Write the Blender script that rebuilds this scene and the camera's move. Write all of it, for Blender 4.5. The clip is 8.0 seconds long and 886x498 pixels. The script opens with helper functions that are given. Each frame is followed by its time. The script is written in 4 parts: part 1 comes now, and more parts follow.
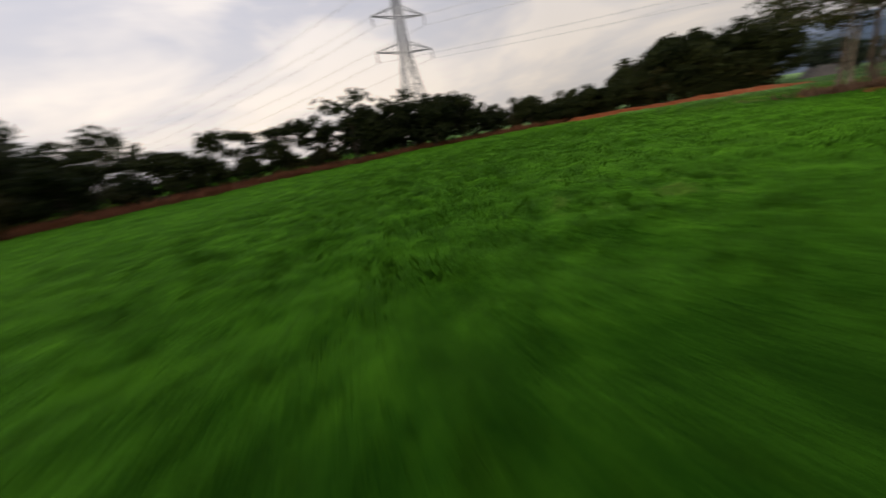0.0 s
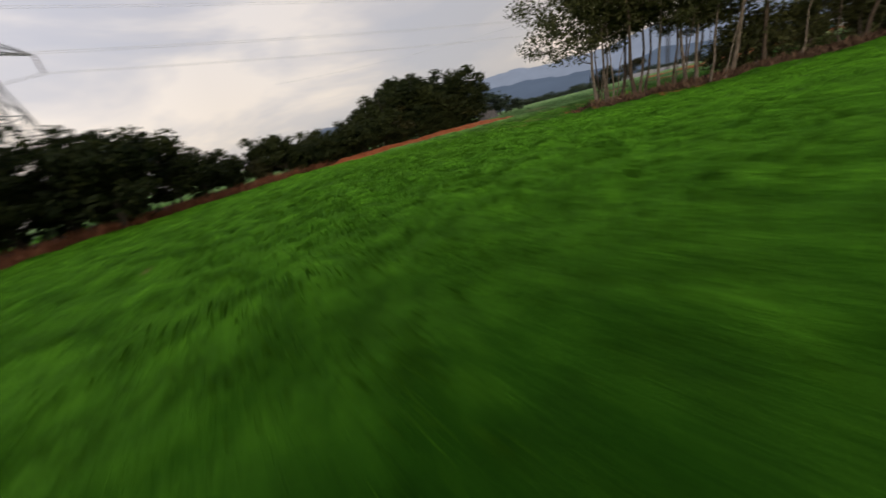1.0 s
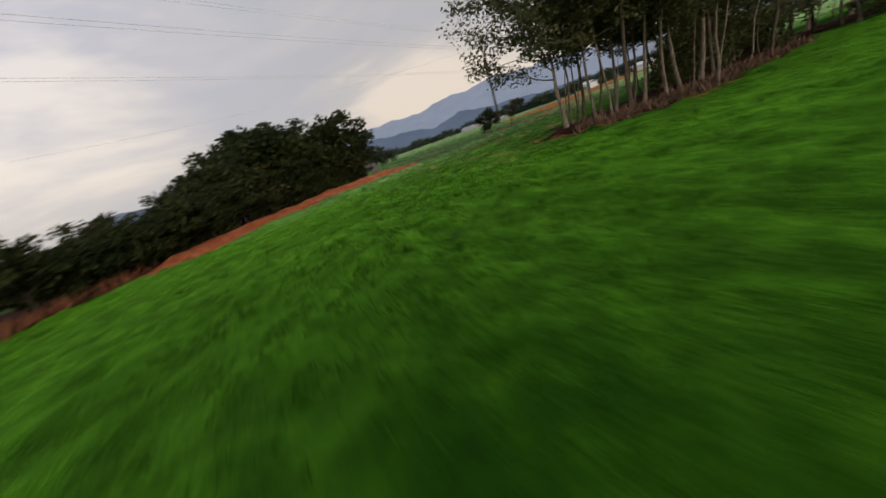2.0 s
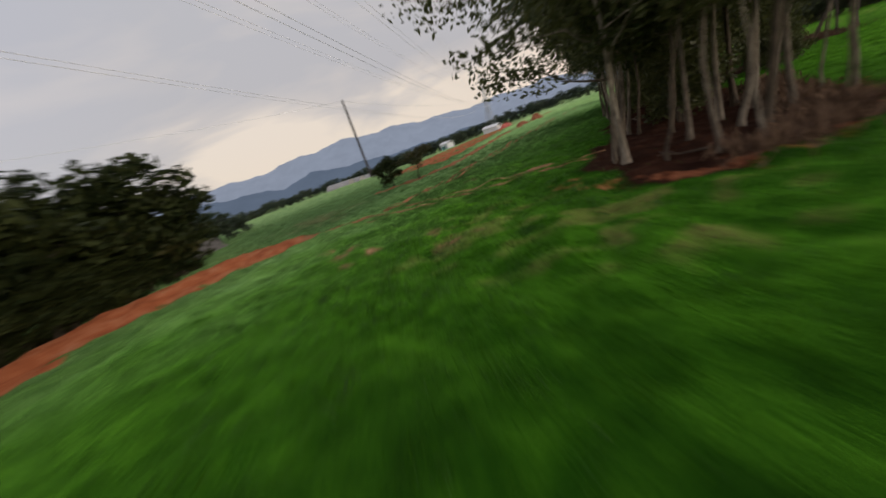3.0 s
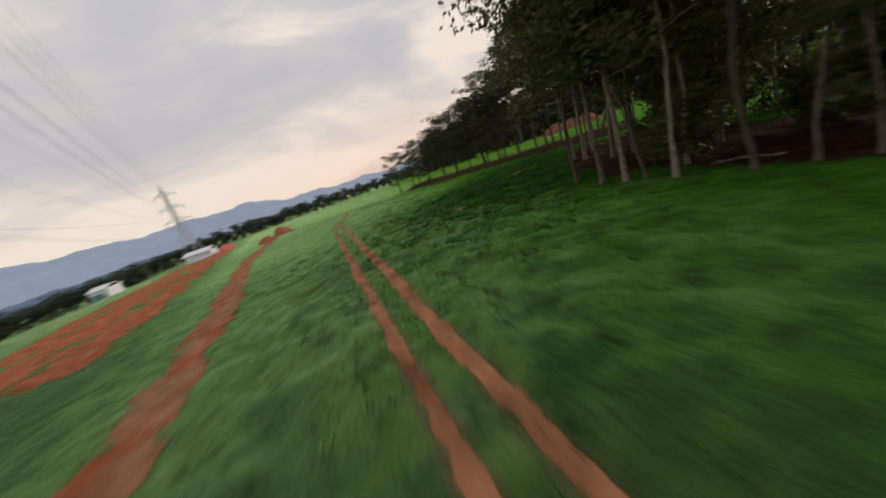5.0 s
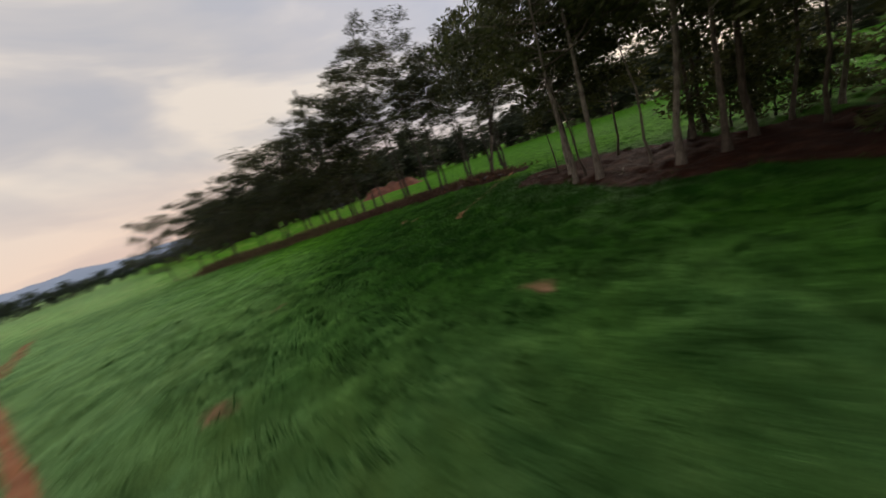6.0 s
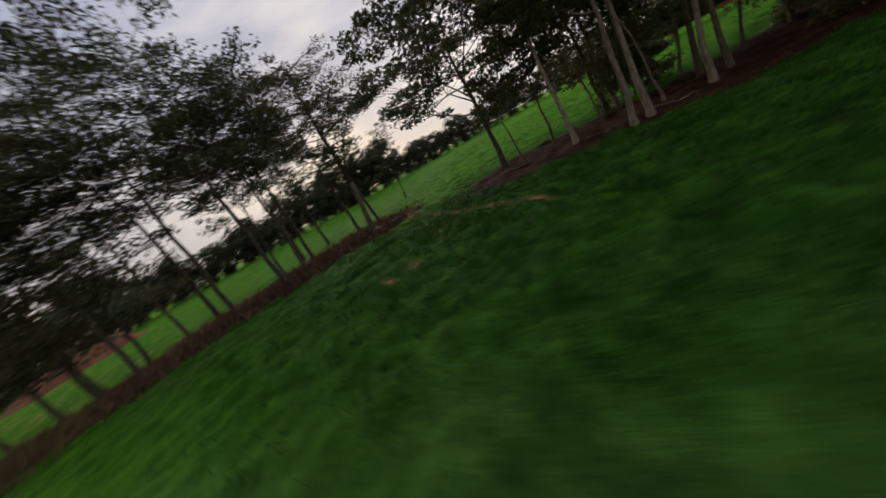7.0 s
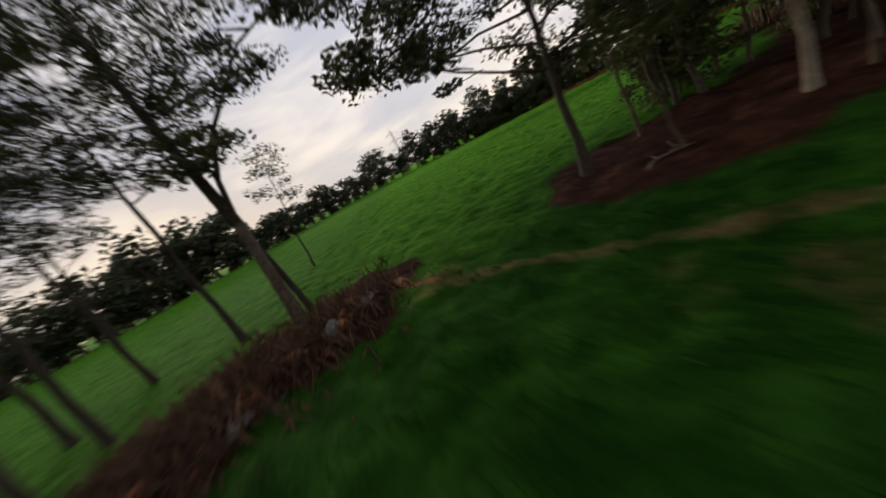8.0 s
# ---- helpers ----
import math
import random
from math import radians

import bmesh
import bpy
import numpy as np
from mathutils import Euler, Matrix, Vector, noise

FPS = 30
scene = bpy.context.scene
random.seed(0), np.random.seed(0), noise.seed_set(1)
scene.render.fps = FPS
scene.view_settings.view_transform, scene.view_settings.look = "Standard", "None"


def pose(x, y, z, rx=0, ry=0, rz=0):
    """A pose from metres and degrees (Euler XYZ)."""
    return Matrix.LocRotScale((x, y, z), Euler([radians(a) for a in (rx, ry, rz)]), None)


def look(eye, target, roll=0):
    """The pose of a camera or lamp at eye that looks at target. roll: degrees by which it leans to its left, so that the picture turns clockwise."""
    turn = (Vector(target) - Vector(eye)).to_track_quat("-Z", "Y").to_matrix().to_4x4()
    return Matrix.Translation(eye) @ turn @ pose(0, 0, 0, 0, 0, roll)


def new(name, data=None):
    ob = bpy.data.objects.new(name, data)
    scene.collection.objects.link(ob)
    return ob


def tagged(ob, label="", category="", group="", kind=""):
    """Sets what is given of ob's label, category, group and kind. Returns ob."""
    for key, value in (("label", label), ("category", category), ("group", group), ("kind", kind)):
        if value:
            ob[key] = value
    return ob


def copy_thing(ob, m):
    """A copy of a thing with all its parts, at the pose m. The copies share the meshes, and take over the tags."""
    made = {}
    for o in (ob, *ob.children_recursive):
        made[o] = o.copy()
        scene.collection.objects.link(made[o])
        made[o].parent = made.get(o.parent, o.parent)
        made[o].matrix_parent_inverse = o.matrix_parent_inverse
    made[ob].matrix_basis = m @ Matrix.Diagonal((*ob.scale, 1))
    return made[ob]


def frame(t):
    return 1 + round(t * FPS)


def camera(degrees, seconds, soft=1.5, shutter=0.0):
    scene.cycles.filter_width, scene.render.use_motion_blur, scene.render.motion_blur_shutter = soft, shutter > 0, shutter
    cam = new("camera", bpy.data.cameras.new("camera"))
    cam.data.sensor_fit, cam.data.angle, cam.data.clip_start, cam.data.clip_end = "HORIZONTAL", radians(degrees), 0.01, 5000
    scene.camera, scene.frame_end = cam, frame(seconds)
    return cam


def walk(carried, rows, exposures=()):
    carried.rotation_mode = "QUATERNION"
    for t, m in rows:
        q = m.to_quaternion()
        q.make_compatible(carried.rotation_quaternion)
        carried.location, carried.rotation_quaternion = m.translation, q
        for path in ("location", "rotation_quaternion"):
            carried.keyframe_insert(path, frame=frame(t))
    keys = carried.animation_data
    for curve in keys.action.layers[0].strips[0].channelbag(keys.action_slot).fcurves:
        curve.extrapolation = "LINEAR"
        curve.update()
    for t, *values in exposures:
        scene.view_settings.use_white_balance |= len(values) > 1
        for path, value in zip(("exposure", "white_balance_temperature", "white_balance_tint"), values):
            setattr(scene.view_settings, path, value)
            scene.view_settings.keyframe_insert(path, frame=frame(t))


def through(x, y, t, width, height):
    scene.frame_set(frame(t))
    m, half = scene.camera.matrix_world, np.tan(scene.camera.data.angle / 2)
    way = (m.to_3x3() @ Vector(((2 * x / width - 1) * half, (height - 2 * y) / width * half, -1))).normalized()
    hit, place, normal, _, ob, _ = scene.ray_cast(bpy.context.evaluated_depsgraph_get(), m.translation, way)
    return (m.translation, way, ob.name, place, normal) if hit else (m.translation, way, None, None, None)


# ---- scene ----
# Camera: a small drone, low over the grass, in one long right-hand curve.
# seconds, x, y, z, yaw, pitch, roll (degrees)
PATH = [
    (0.0, 0.00, 0.00, 2.20, 0.1, -20.1, -10.9),
    (0.5, -1.97, 6.98, 1.87, -26.3, -21.2, -12.7),
    (1.0, -1.55, 14.62, 2.01, -48.3, -21.7, -14.7),
    (1.5, 1.62, 20.55, 2.15, -62.9, -20.8, -16.7),
    (2.8, 14.86, 30.23, 3.03, -96.5, -18.6, -19.9),
    (3.0, 18.37, 30.43, 3.00, -102.2, -18.2, -18.9),
    (3.2, 21.66, 30.46, 2.91, -108.2, -17.7, -18.1),
    (3.5, 25.81, 30.60, 3.10, -116.3, -17.0, -17.9),
    (4.0, 33.13, 28.29, 3.06, -127.4, -15.7, -19.0),
    (4.5, 40.22, 24.50, 3.09, -138.7, -14.5, -20.2),
    (4.7, 42.90, 22.83, 3.12, -144.6, -14.9, -19.8),
    (5.8, 54.59, 9.58, 3.04, -182.6, -14.6, -18.4),
    (6.0, 56.38, 6.68, 2.85, -191.8, -14.3, -18.8),
    (6.5, 60.88, -0.56, 2.73, -217.5, -14.3, -22.5),
    (7.0, 61.48, -7.91, 2.80, -241.1, -15.4, -29.1),
    (7.5, 58.24, -13.70, 2.96, -256.1, -15.1, -32.3),
    (8.0, 52.28, -17.43, 2.98, -270.0, -15.7, -28.5),
]


def drone(x, y, z, yaw, pitch, roll):
    a, b = radians(yaw), radians(pitch)
    ahead = Vector((-math.sin(a) * math.cos(b), math.cos(a) * math.cos(b), math.sin(b)))
    return look((x, y, z), Vector((x, y, z)) + ahead * 10, roll)


cam = camera(108.7, 8.0, soft=1.6, shutter=0.5)
walk(cam, [(r[0], drone(*r[1:])) for r in PATH], exposures=[(0.0, -0.3), (0.5, -0.15), (1.0, -0.12), (1.5, -0.12), (3.0, -0.08), (3.5, -0.15), (4.5, 0.04), (6.0, -0.06), (6.6, -0.16), (8.0, -0.25)])

# ---- sky and light ----
world = bpy.data.worlds.new("dusk_sky")
scene.world = world
world.use_nodes = True
wt = world.node_tree
wt.nodes.clear()


def wnode(kind, **values):
    n = wt.nodes.new(kind)
    for k, v in values.items():
        n.inputs[k].default_value = v
    return n


sky = wt.nodes.new("ShaderNodeTexSky")
sky.sky_type = "NISHITA"
sky.sun_disc = False
sky.sun_elevation, sky.sun_rotation = radians(8), radians(-125)
coord = wt.nodes.new("ShaderNodeTexCoord")
flat = wnode("ShaderNodeMapping", Scale=(1.0, 1.0, 3.2))
wt.links.new(coord.outputs["Generated"], flat.inputs["Vector"])
big = wnode("ShaderNodeTexNoise", Scale=1.7, Detail=5.0, Roughness=0.52, Distortion=0.4)
wt.links.new(flat.outputs["Vector"], big.inputs["Vector"])
tone = wt.nodes.new("ShaderNodeValToRGB")
tone.color_ramp.elements[0].position, tone.color_ramp.elements[0].color = 0.39, (0.58, 0.59, 0.64, 1)
tone.color_ramp.elements[1].position, tone.color_ramp.elements[1].color = 0.62, (0.95, 0.875, 0.79, 1)
mid = tone.color_ramp.elements.new(0.50)
mid.color = (0.67, 0.655, 0.67, 1)
wt.links.new(big.outputs["Fac"], tone.inputs["Fac"])
split = wnode("ShaderNodeSeparateXYZ")
wt.links.new(coord.outputs["Generated"], split.inputs[0])
low = wt.nodes.new("ShaderNodeValToRGB")
low.color_ramp.elements[0].position, low.color_ramp.elements[0].color = 0.0, (1.0, 0.92, 0.84, 1)
low.color_ramp.elements[1].position, low.color_ramp.elements[1].color = 0.25, (0.93, 0.915, 0.94, 1)
upper = low.color_ramp.elements.new(0.62)
upper.color = (0.76, 0.81, 0.98, 1)
wt.links.new(split.outputs["Z"], low.inputs["Fac"])
away = wt.nodes.new("ShaderNodeValToRGB")
away.color_ramp.elements[0].position, away.color_ramp.elements[0].color = 0.0, (0.84, 0.775, 0.73, 1)
away.color_ramp.elements[1].position, away.color_ramp.elements[1].color = 0.6, (0.885, 0.87, 0.86, 1)
wt.links.new(split.outputs["Z"], away.inputs["Fac"])
turn_e = wnode("ShaderNodeMapRange")
turn_e.inputs["From Min"].default_value, turn_e.inputs["From Max"].default_value = 0.0, 0.75
toward = wnode("ShaderNodeVectorMath")
toward.operation = "DOT_PRODUCT"
toward.inputs[1].default_value = (1.0, -0.6, 0.0)
wt.links.new(coord.outputs["Generated"], toward.inputs[0])
wt.links.new(toward.outputs["Value"], turn_e.inputs["Value"])
bands = wt.nodes.new("ShaderNodeMix")
bands.data_type = "RGBA"
wt.links.new(turn_e.outputs["Result"], bands.inputs["Factor"])
wt.links.new(low.outputs["Color"], bands.inputs[6])
wt.links.new(away.outputs["Color"], bands.inputs[7])
glow = wt.nodes.new("ShaderNodeMix")
glow.data_type, glow.blend_type = "RGBA", "MULTIPLY"
glow.inputs["Factor"].default_value = 1.0
wt.links.new(tone.outputs["Color"], glow.inputs[6])
wt.links.new(bands.outputs[2], glow.inputs[7])
# brighter cloud towards the north-west, where the sun has gone behind it
north_west = wnode("ShaderNodeVectorMath")
north_west.operation = "DOT_PRODUCT"
north_west.inputs[1].default_value = (-0.77, 0.64, 0.0)
wt.links.new(coord.outputs["Generated"], north_west.inputs[0])
lift = wnode("ShaderNodeMapRange")
lift.inputs["From Min"].default_value, lift.inputs["From Max"].default_value = 0.3, 1.0
lift.inputs["To Min"].default_value, lift.inputs["To Max"].default_value = 1.1, 1.55
wt.links.new(north_west.outputs["Value"], lift.inputs["Value"])
clouds = wnode("ShaderNodeBackground")
wt.links.new(lift.outputs["Result"], clouds.inputs["Strength"])
# a low pink afterglow under the cloud in the south
south = wnode("ShaderNodeVectorMath")
south.operation = "DOT_PRODUCT"
south.inputs[1].default_value = (0.26, -0.966, 0.0)
wt.links.new(coord.outputs["Generated"], south.inputs[0])
side_s = wnode("ShaderNodeMapRange")
side_s.inputs["From Min"].default_value, side_s.inputs["From Max"].default_value = 0.72, 0.99
wt.links.new(south.outputs["Value"], side_s.inputs["Value"])
height_s = wnode("ShaderNodeMapRange")
height_s.inputs["From Min"].default_value, height_s.inputs["From Max"].default_value = 0.20, 0.02
height_s.inputs["To Max"].default_value = 0.55
wt.links.new(split.outputs["Z"], height_s.inputs["Value"])
dusk = wt.nodes.new("ShaderNodeMath")
dusk.operation = "MULTIPLY"
wt.links.new(side_s.outputs["Result"], dusk.inputs[0])
wt.links.new(height_s.outputs["Result"], dusk.inputs[1])
pink = wt.nodes.new("ShaderNodeMix")
pink.data_type = "RGBA"
wt.links.new(dusk.outputs[0], pink.inputs["Factor"])
wt.links.new(glow.outputs[2], pink.inputs[6])
pink.inputs[7].default_value = (1.0, 0.64, 0.48, 1)
wt.links.new(pink.outputs[2], clouds.inputs["Color"])
clear = wnode("ShaderNodeBackground", Strength=0.12)
wt.links.new(sky.outputs["Color"], clear.inputs["Color"])
cover = wnode("ShaderNodeMixShader", Fac=0.93)
wt.links.new(clear.outputs[0], cover.inputs[1])
wt.links.new(clouds.outputs[0], cover.inputs[2])
out = wt.nodes.new("ShaderNodeOutputWorld")
wt.links.new(cover.outputs[0], out.inputs["Surface"])

sun = new("sun", bpy.data.lights.new("sun", "SUN"))
sun.data.energy, sun.data.angle, sun.data.color = 1.4, radians(14), (1.0, 0.86, 0.72)
sun.matrix_world = look((0, 0, 0), (0.81 * 0.96, 0.57 * 0.96, -0.26))

# ---- materials ----


def material(name, roughness=0.8, metallic=0.0):
    m = bpy.data.materials.new(name)
    m.use_nodes = True
    b = m.node_tree.nodes["Principled BSDF"]
    b.inputs["Roughness"].default_value = roughness
    b.inputs["Metallic"].default_value = metallic
    b.inputs["Specular IOR Level"].default_value = 0.25
    return m, m.node_tree, b


def node(nt, kind, links=(), **values):
    n = nt.nodes.new(kind)
    for k, v in values.items():
        n.inputs[k].default_value = v
    for socket, source in links:
        nt.links.new(source, n.inputs[socket])
    return n


def ramp(nt, source, stops):
    n = nt.nodes.new("ShaderNodeValToRGB")
    while len(n.color_ramp.elements) < len(stops):
        n.color_ramp.elements.new(0.5)
    for e, (pos, col) in zip(n.color_ramp.elements, stops):
        e.position, e.color = pos, (*col, 1)
    nt.links.new(source, n.inputs["Fac"])
    return n.outputs["Color"]


def mixed(nt, fac, a, b):
    n = nt.nodes.new("ShaderNodeMix")
    n.data_type = "RGBA"
    nt.links.new(fac, n.inputs["Factor"])
    for s, v in ((6, a), (7, b)):
        if isinstance(v, tuple):
            n.inputs[s].default_value = (*v, 1)
        else:
            nt.links.new(v, n.inputs[s])
    return n.outputs[2]


def noise_of(nt, vector, scale, detail=4.0, rough=0.55, squash=None):
    if squash:
        vector = node(nt, "ShaderNodeMapping", [("Vector", vector)], Scale=squash).outputs["Vector"]
    return node(nt, "ShaderNodeTexNoise", [("Vector", vector)], Scale=scale, Detail=detail, Roughness=rough).outputs["Fac"]


def bump(nt, b, height, strength, distance):
    n = node(nt, "ShaderNodeBump", [("Height", height)], Strength=strength, Distance=distance)
    nt.links.new(n.outputs["Normal"], b.inputs["Normal"])


def simple(name, dark, light, scale, roughness=0.8, metallic=0.0, relief=0.0, squash=None):
    m, nt, b = material(name, roughness, metallic)
    pos = nt.nodes.new("ShaderNodeTexCoord").outputs["Object"]
    f = noise_of(nt, pos, scale, 6.0, 0.6, squash)
    nt.links.new(ramp(nt, f, [(0.3, dark), (0.7, light)]), b.inputs["Base Color"])
    if relief:
        bump(nt, b, f, 0.6, relief)
    return m


def leafy(name, dark, light, roughness=0.55, through=0.25, fuzz=None):
    """Leaves: each one a little different, with some light passing through."""
    m, nt, b = material(name, roughness)
    r = nt.nodes.new("ShaderNodeNewGeometry").outputs["Random Per Island"]
    o = nt.nodes.new("ShaderNodeObjectInfo").outputs["Random"]
    mean = node(nt, "ShaderNodeMath")
    mean.operation = "MULTIPLY_ADD"
    nt.links.new(o, mean.inputs[0])
    mean.inputs[1].default_value = 0.45
    half = node(nt, "ShaderNodeMath")
    half.operation = "MULTIPLY"
    nt.links.new(r, half.inputs[0])
    half.inputs[1].default_value = 0.55
    nt.links.new(half.outputs[0], mean.inputs[2])
    col = ramp(nt, mean.outputs[0], [(0.0, dark), (1.0, light)])
    nt.links.new(col, b.inputs["Base Color"])
    if fuzz:
        own = nt.nodes.new("ShaderNodeNewGeometry").outputs["Normal"]
        lift = node(nt, "ShaderNodeVectorMath", [(0, own)])
        lift.operation = "MULTIPLY_ADD"
        lift.inputs[1].default_value, lift.inputs[2].default_value = (0.45, 0.45, 0.45), (0, 0, 1)
        unit = node(nt, "ShaderNodeVectorMath", [(0, lift.outputs[0])])
        unit.operation = "NORMALIZE"
        nt.links.new(unit.outputs[0], b.inputs["Normal"])
        b.inputs["Sheen Weight"].default_value, b.inputs["Sheen Roughness"].default_value = 0.9, 0.45
        b.inputs["Sheen Tint"].default_value = (*fuzz, 1)
    t = node(nt, "ShaderNodeBsdfTranslucent", [("Color", col)])
    mix = node(nt, "ShaderNodeMixShader", [(1, b.outputs[0]), (2, t.outputs[0])], Fac=through)
    nt.links.new(mix.outputs[0], nt.nodes["Material Output"].inputs["Surface"])
    return m




def stem_bark():
    """Pale smooth bark, duller and darker on some trees than on others."""
    m, nt, b = material("pale_bark", 0.85)
    pos = nt.nodes.new("ShaderNodeTexCoord").outputs["Object"]
    f = noise_of(nt, pos, 5.0, 6.0, 0.6, (3, 3, 0.6))
    blotch = noise_of(nt, pos, 1.6, 4.0, 0.6)
    pale = ramp(nt, f, [(0.3, (0.10, 0.078, 0.056)), (0.7, (0.40, 0.335, 0.25))])
    dull = ramp(nt, f, [(0.3, (0.030, 0.022, 0.014)), (0.7, (0.135, 0.10, 0.068))])
    own = nt.nodes.new("ShaderNodeObjectInfo").outputs["Random"]
    both = node(nt, "ShaderNodeMath", [(0, own), (1, blotch)])
    both.operation = "ADD"
    fac = node(nt, "ShaderNodeMapRange", [("Value", both.outputs[0])])
    fac.inputs["From Min"].default_value, fac.inputs["From Max"].default_value = 0.80, 1.5
    nt.links.new(mixed(nt, fac.outputs["Result"], dull, pale), b.inputs["Base Color"])
    bump(nt, b, f, 0.6, 0.03)
    return m


BARK_PALE = stem_bark()
BARK_DARK = simple("dark_bark", (0.03, 0.024, 0.018), (0.10, 0.08, 0.06), 6.0, 0.9, relief=0.03, squash=(3, 3, 0.6))
LEAF_STRIP = leafy("shade_tree_leaves", (0.034, 0.046, 0.015), (0.145, 0.15, 0.05), 0.5, 0.42)
LEAF_ROW = leafy("row_tree_leaves", (0.020, 0.030, 0.013), (0.100, 0.098, 0.036))
LEAF_WOOD = leafy("wood_leaves", (0.007, 0.015, 0.006), (0.056, 0.067, 0.021))
LEAF_WEST = leafy("western_wood_leaves", (0.020, 0.030, 0.016), (0.080, 0.088, 0.040))
LEAF_WOOD.node_tree.nodes["Principled BSDF"].inputs["Specular IOR Level"].default_value = 0.06
LEAF_WARM = leafy("olive_leaves", (0.028, 0.036, 0.012), (0.095, 0.085, 0.026))
# far hedgerow leaves, paler and bluer: distance haze put into the colour
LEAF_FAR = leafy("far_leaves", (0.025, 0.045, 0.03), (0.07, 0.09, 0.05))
BRUSH = leafy("dry_brush", (0.075, 0.042, 0.026), (0.33, 0.21, 0.125), 0.9, 0.15)
# darker copy of dry_brush, the row's shade put into its colour
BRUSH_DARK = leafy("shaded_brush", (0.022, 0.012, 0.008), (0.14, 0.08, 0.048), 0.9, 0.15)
STRAW = leafy("dry_grass", (0.06, 0.05, 0.02), (0.22, 0.17, 0.075), 0.9, 0.2)
BLADES = leafy("grass_blades", (0.015, 0.070, 0.0013), (0.056, 0.165, 0.0045), 0.6, 0.4, (0.25, 0.70, 0.05))
BLADES_EAST = leafy("grass_blades_east", (0.018, 0.064, 0.010), (0.085, 0.180, 0.040), 0.6, 0.4, (0.48, 0.80, 0.26))
# shaded copy of the blades: tree shade put into a darker green
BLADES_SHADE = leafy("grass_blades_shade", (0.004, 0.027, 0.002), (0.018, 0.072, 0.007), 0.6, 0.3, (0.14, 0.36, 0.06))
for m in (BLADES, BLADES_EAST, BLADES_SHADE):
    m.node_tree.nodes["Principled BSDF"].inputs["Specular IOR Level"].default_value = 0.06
RUST = leafy("rusty_weeds", (0.10, 0.034, 0.018), (0.36, 0.15, 0.075), 0.9, 0.15)
# distance haze put into a paler steel for the far pylons
STEEL_FAR = simple("hazed_pale_steel", (0.30, 0.31, 0.33), (0.46, 0.47, 0.48), 3.0, 0.7)
STEEL = simple("galvanised_steel", (0.16, 0.165, 0.17), (0.30, 0.30, 0.30), 3.0, 0.5, 0.7)
WIRE = simple("aluminium_wire", (0.72, 0.72, 0.72), (0.82, 0.82, 0.82), 1.0, 0.6)
POLE = simple("tarred_pole", (0.028, 0.026, 0.026), (0.07, 0.064, 0.06), 3.0, 0.8)
CERAMIC = simple("insulator_glaze", (0.10, 0.05, 0.03), (0.16, 0.09, 0.06), 4.0, 0.25)
STONE = simple("grey_rubble", (0.09, 0.08, 0.07), (0.22, 0.20, 0.18), 4.0, 0.9, relief=0.05)
DUG = simple("dug_earth", (0.08, 0.033, 0.02), (0.22, 0.09, 0.05), 0.7, 0.95, relief=0.05)
CLAY = simple("red_earth_clod", (0.20, 0.065, 0.028), (0.34, 0.13, 0.06), 5.0, 0.95, relief=0.05)


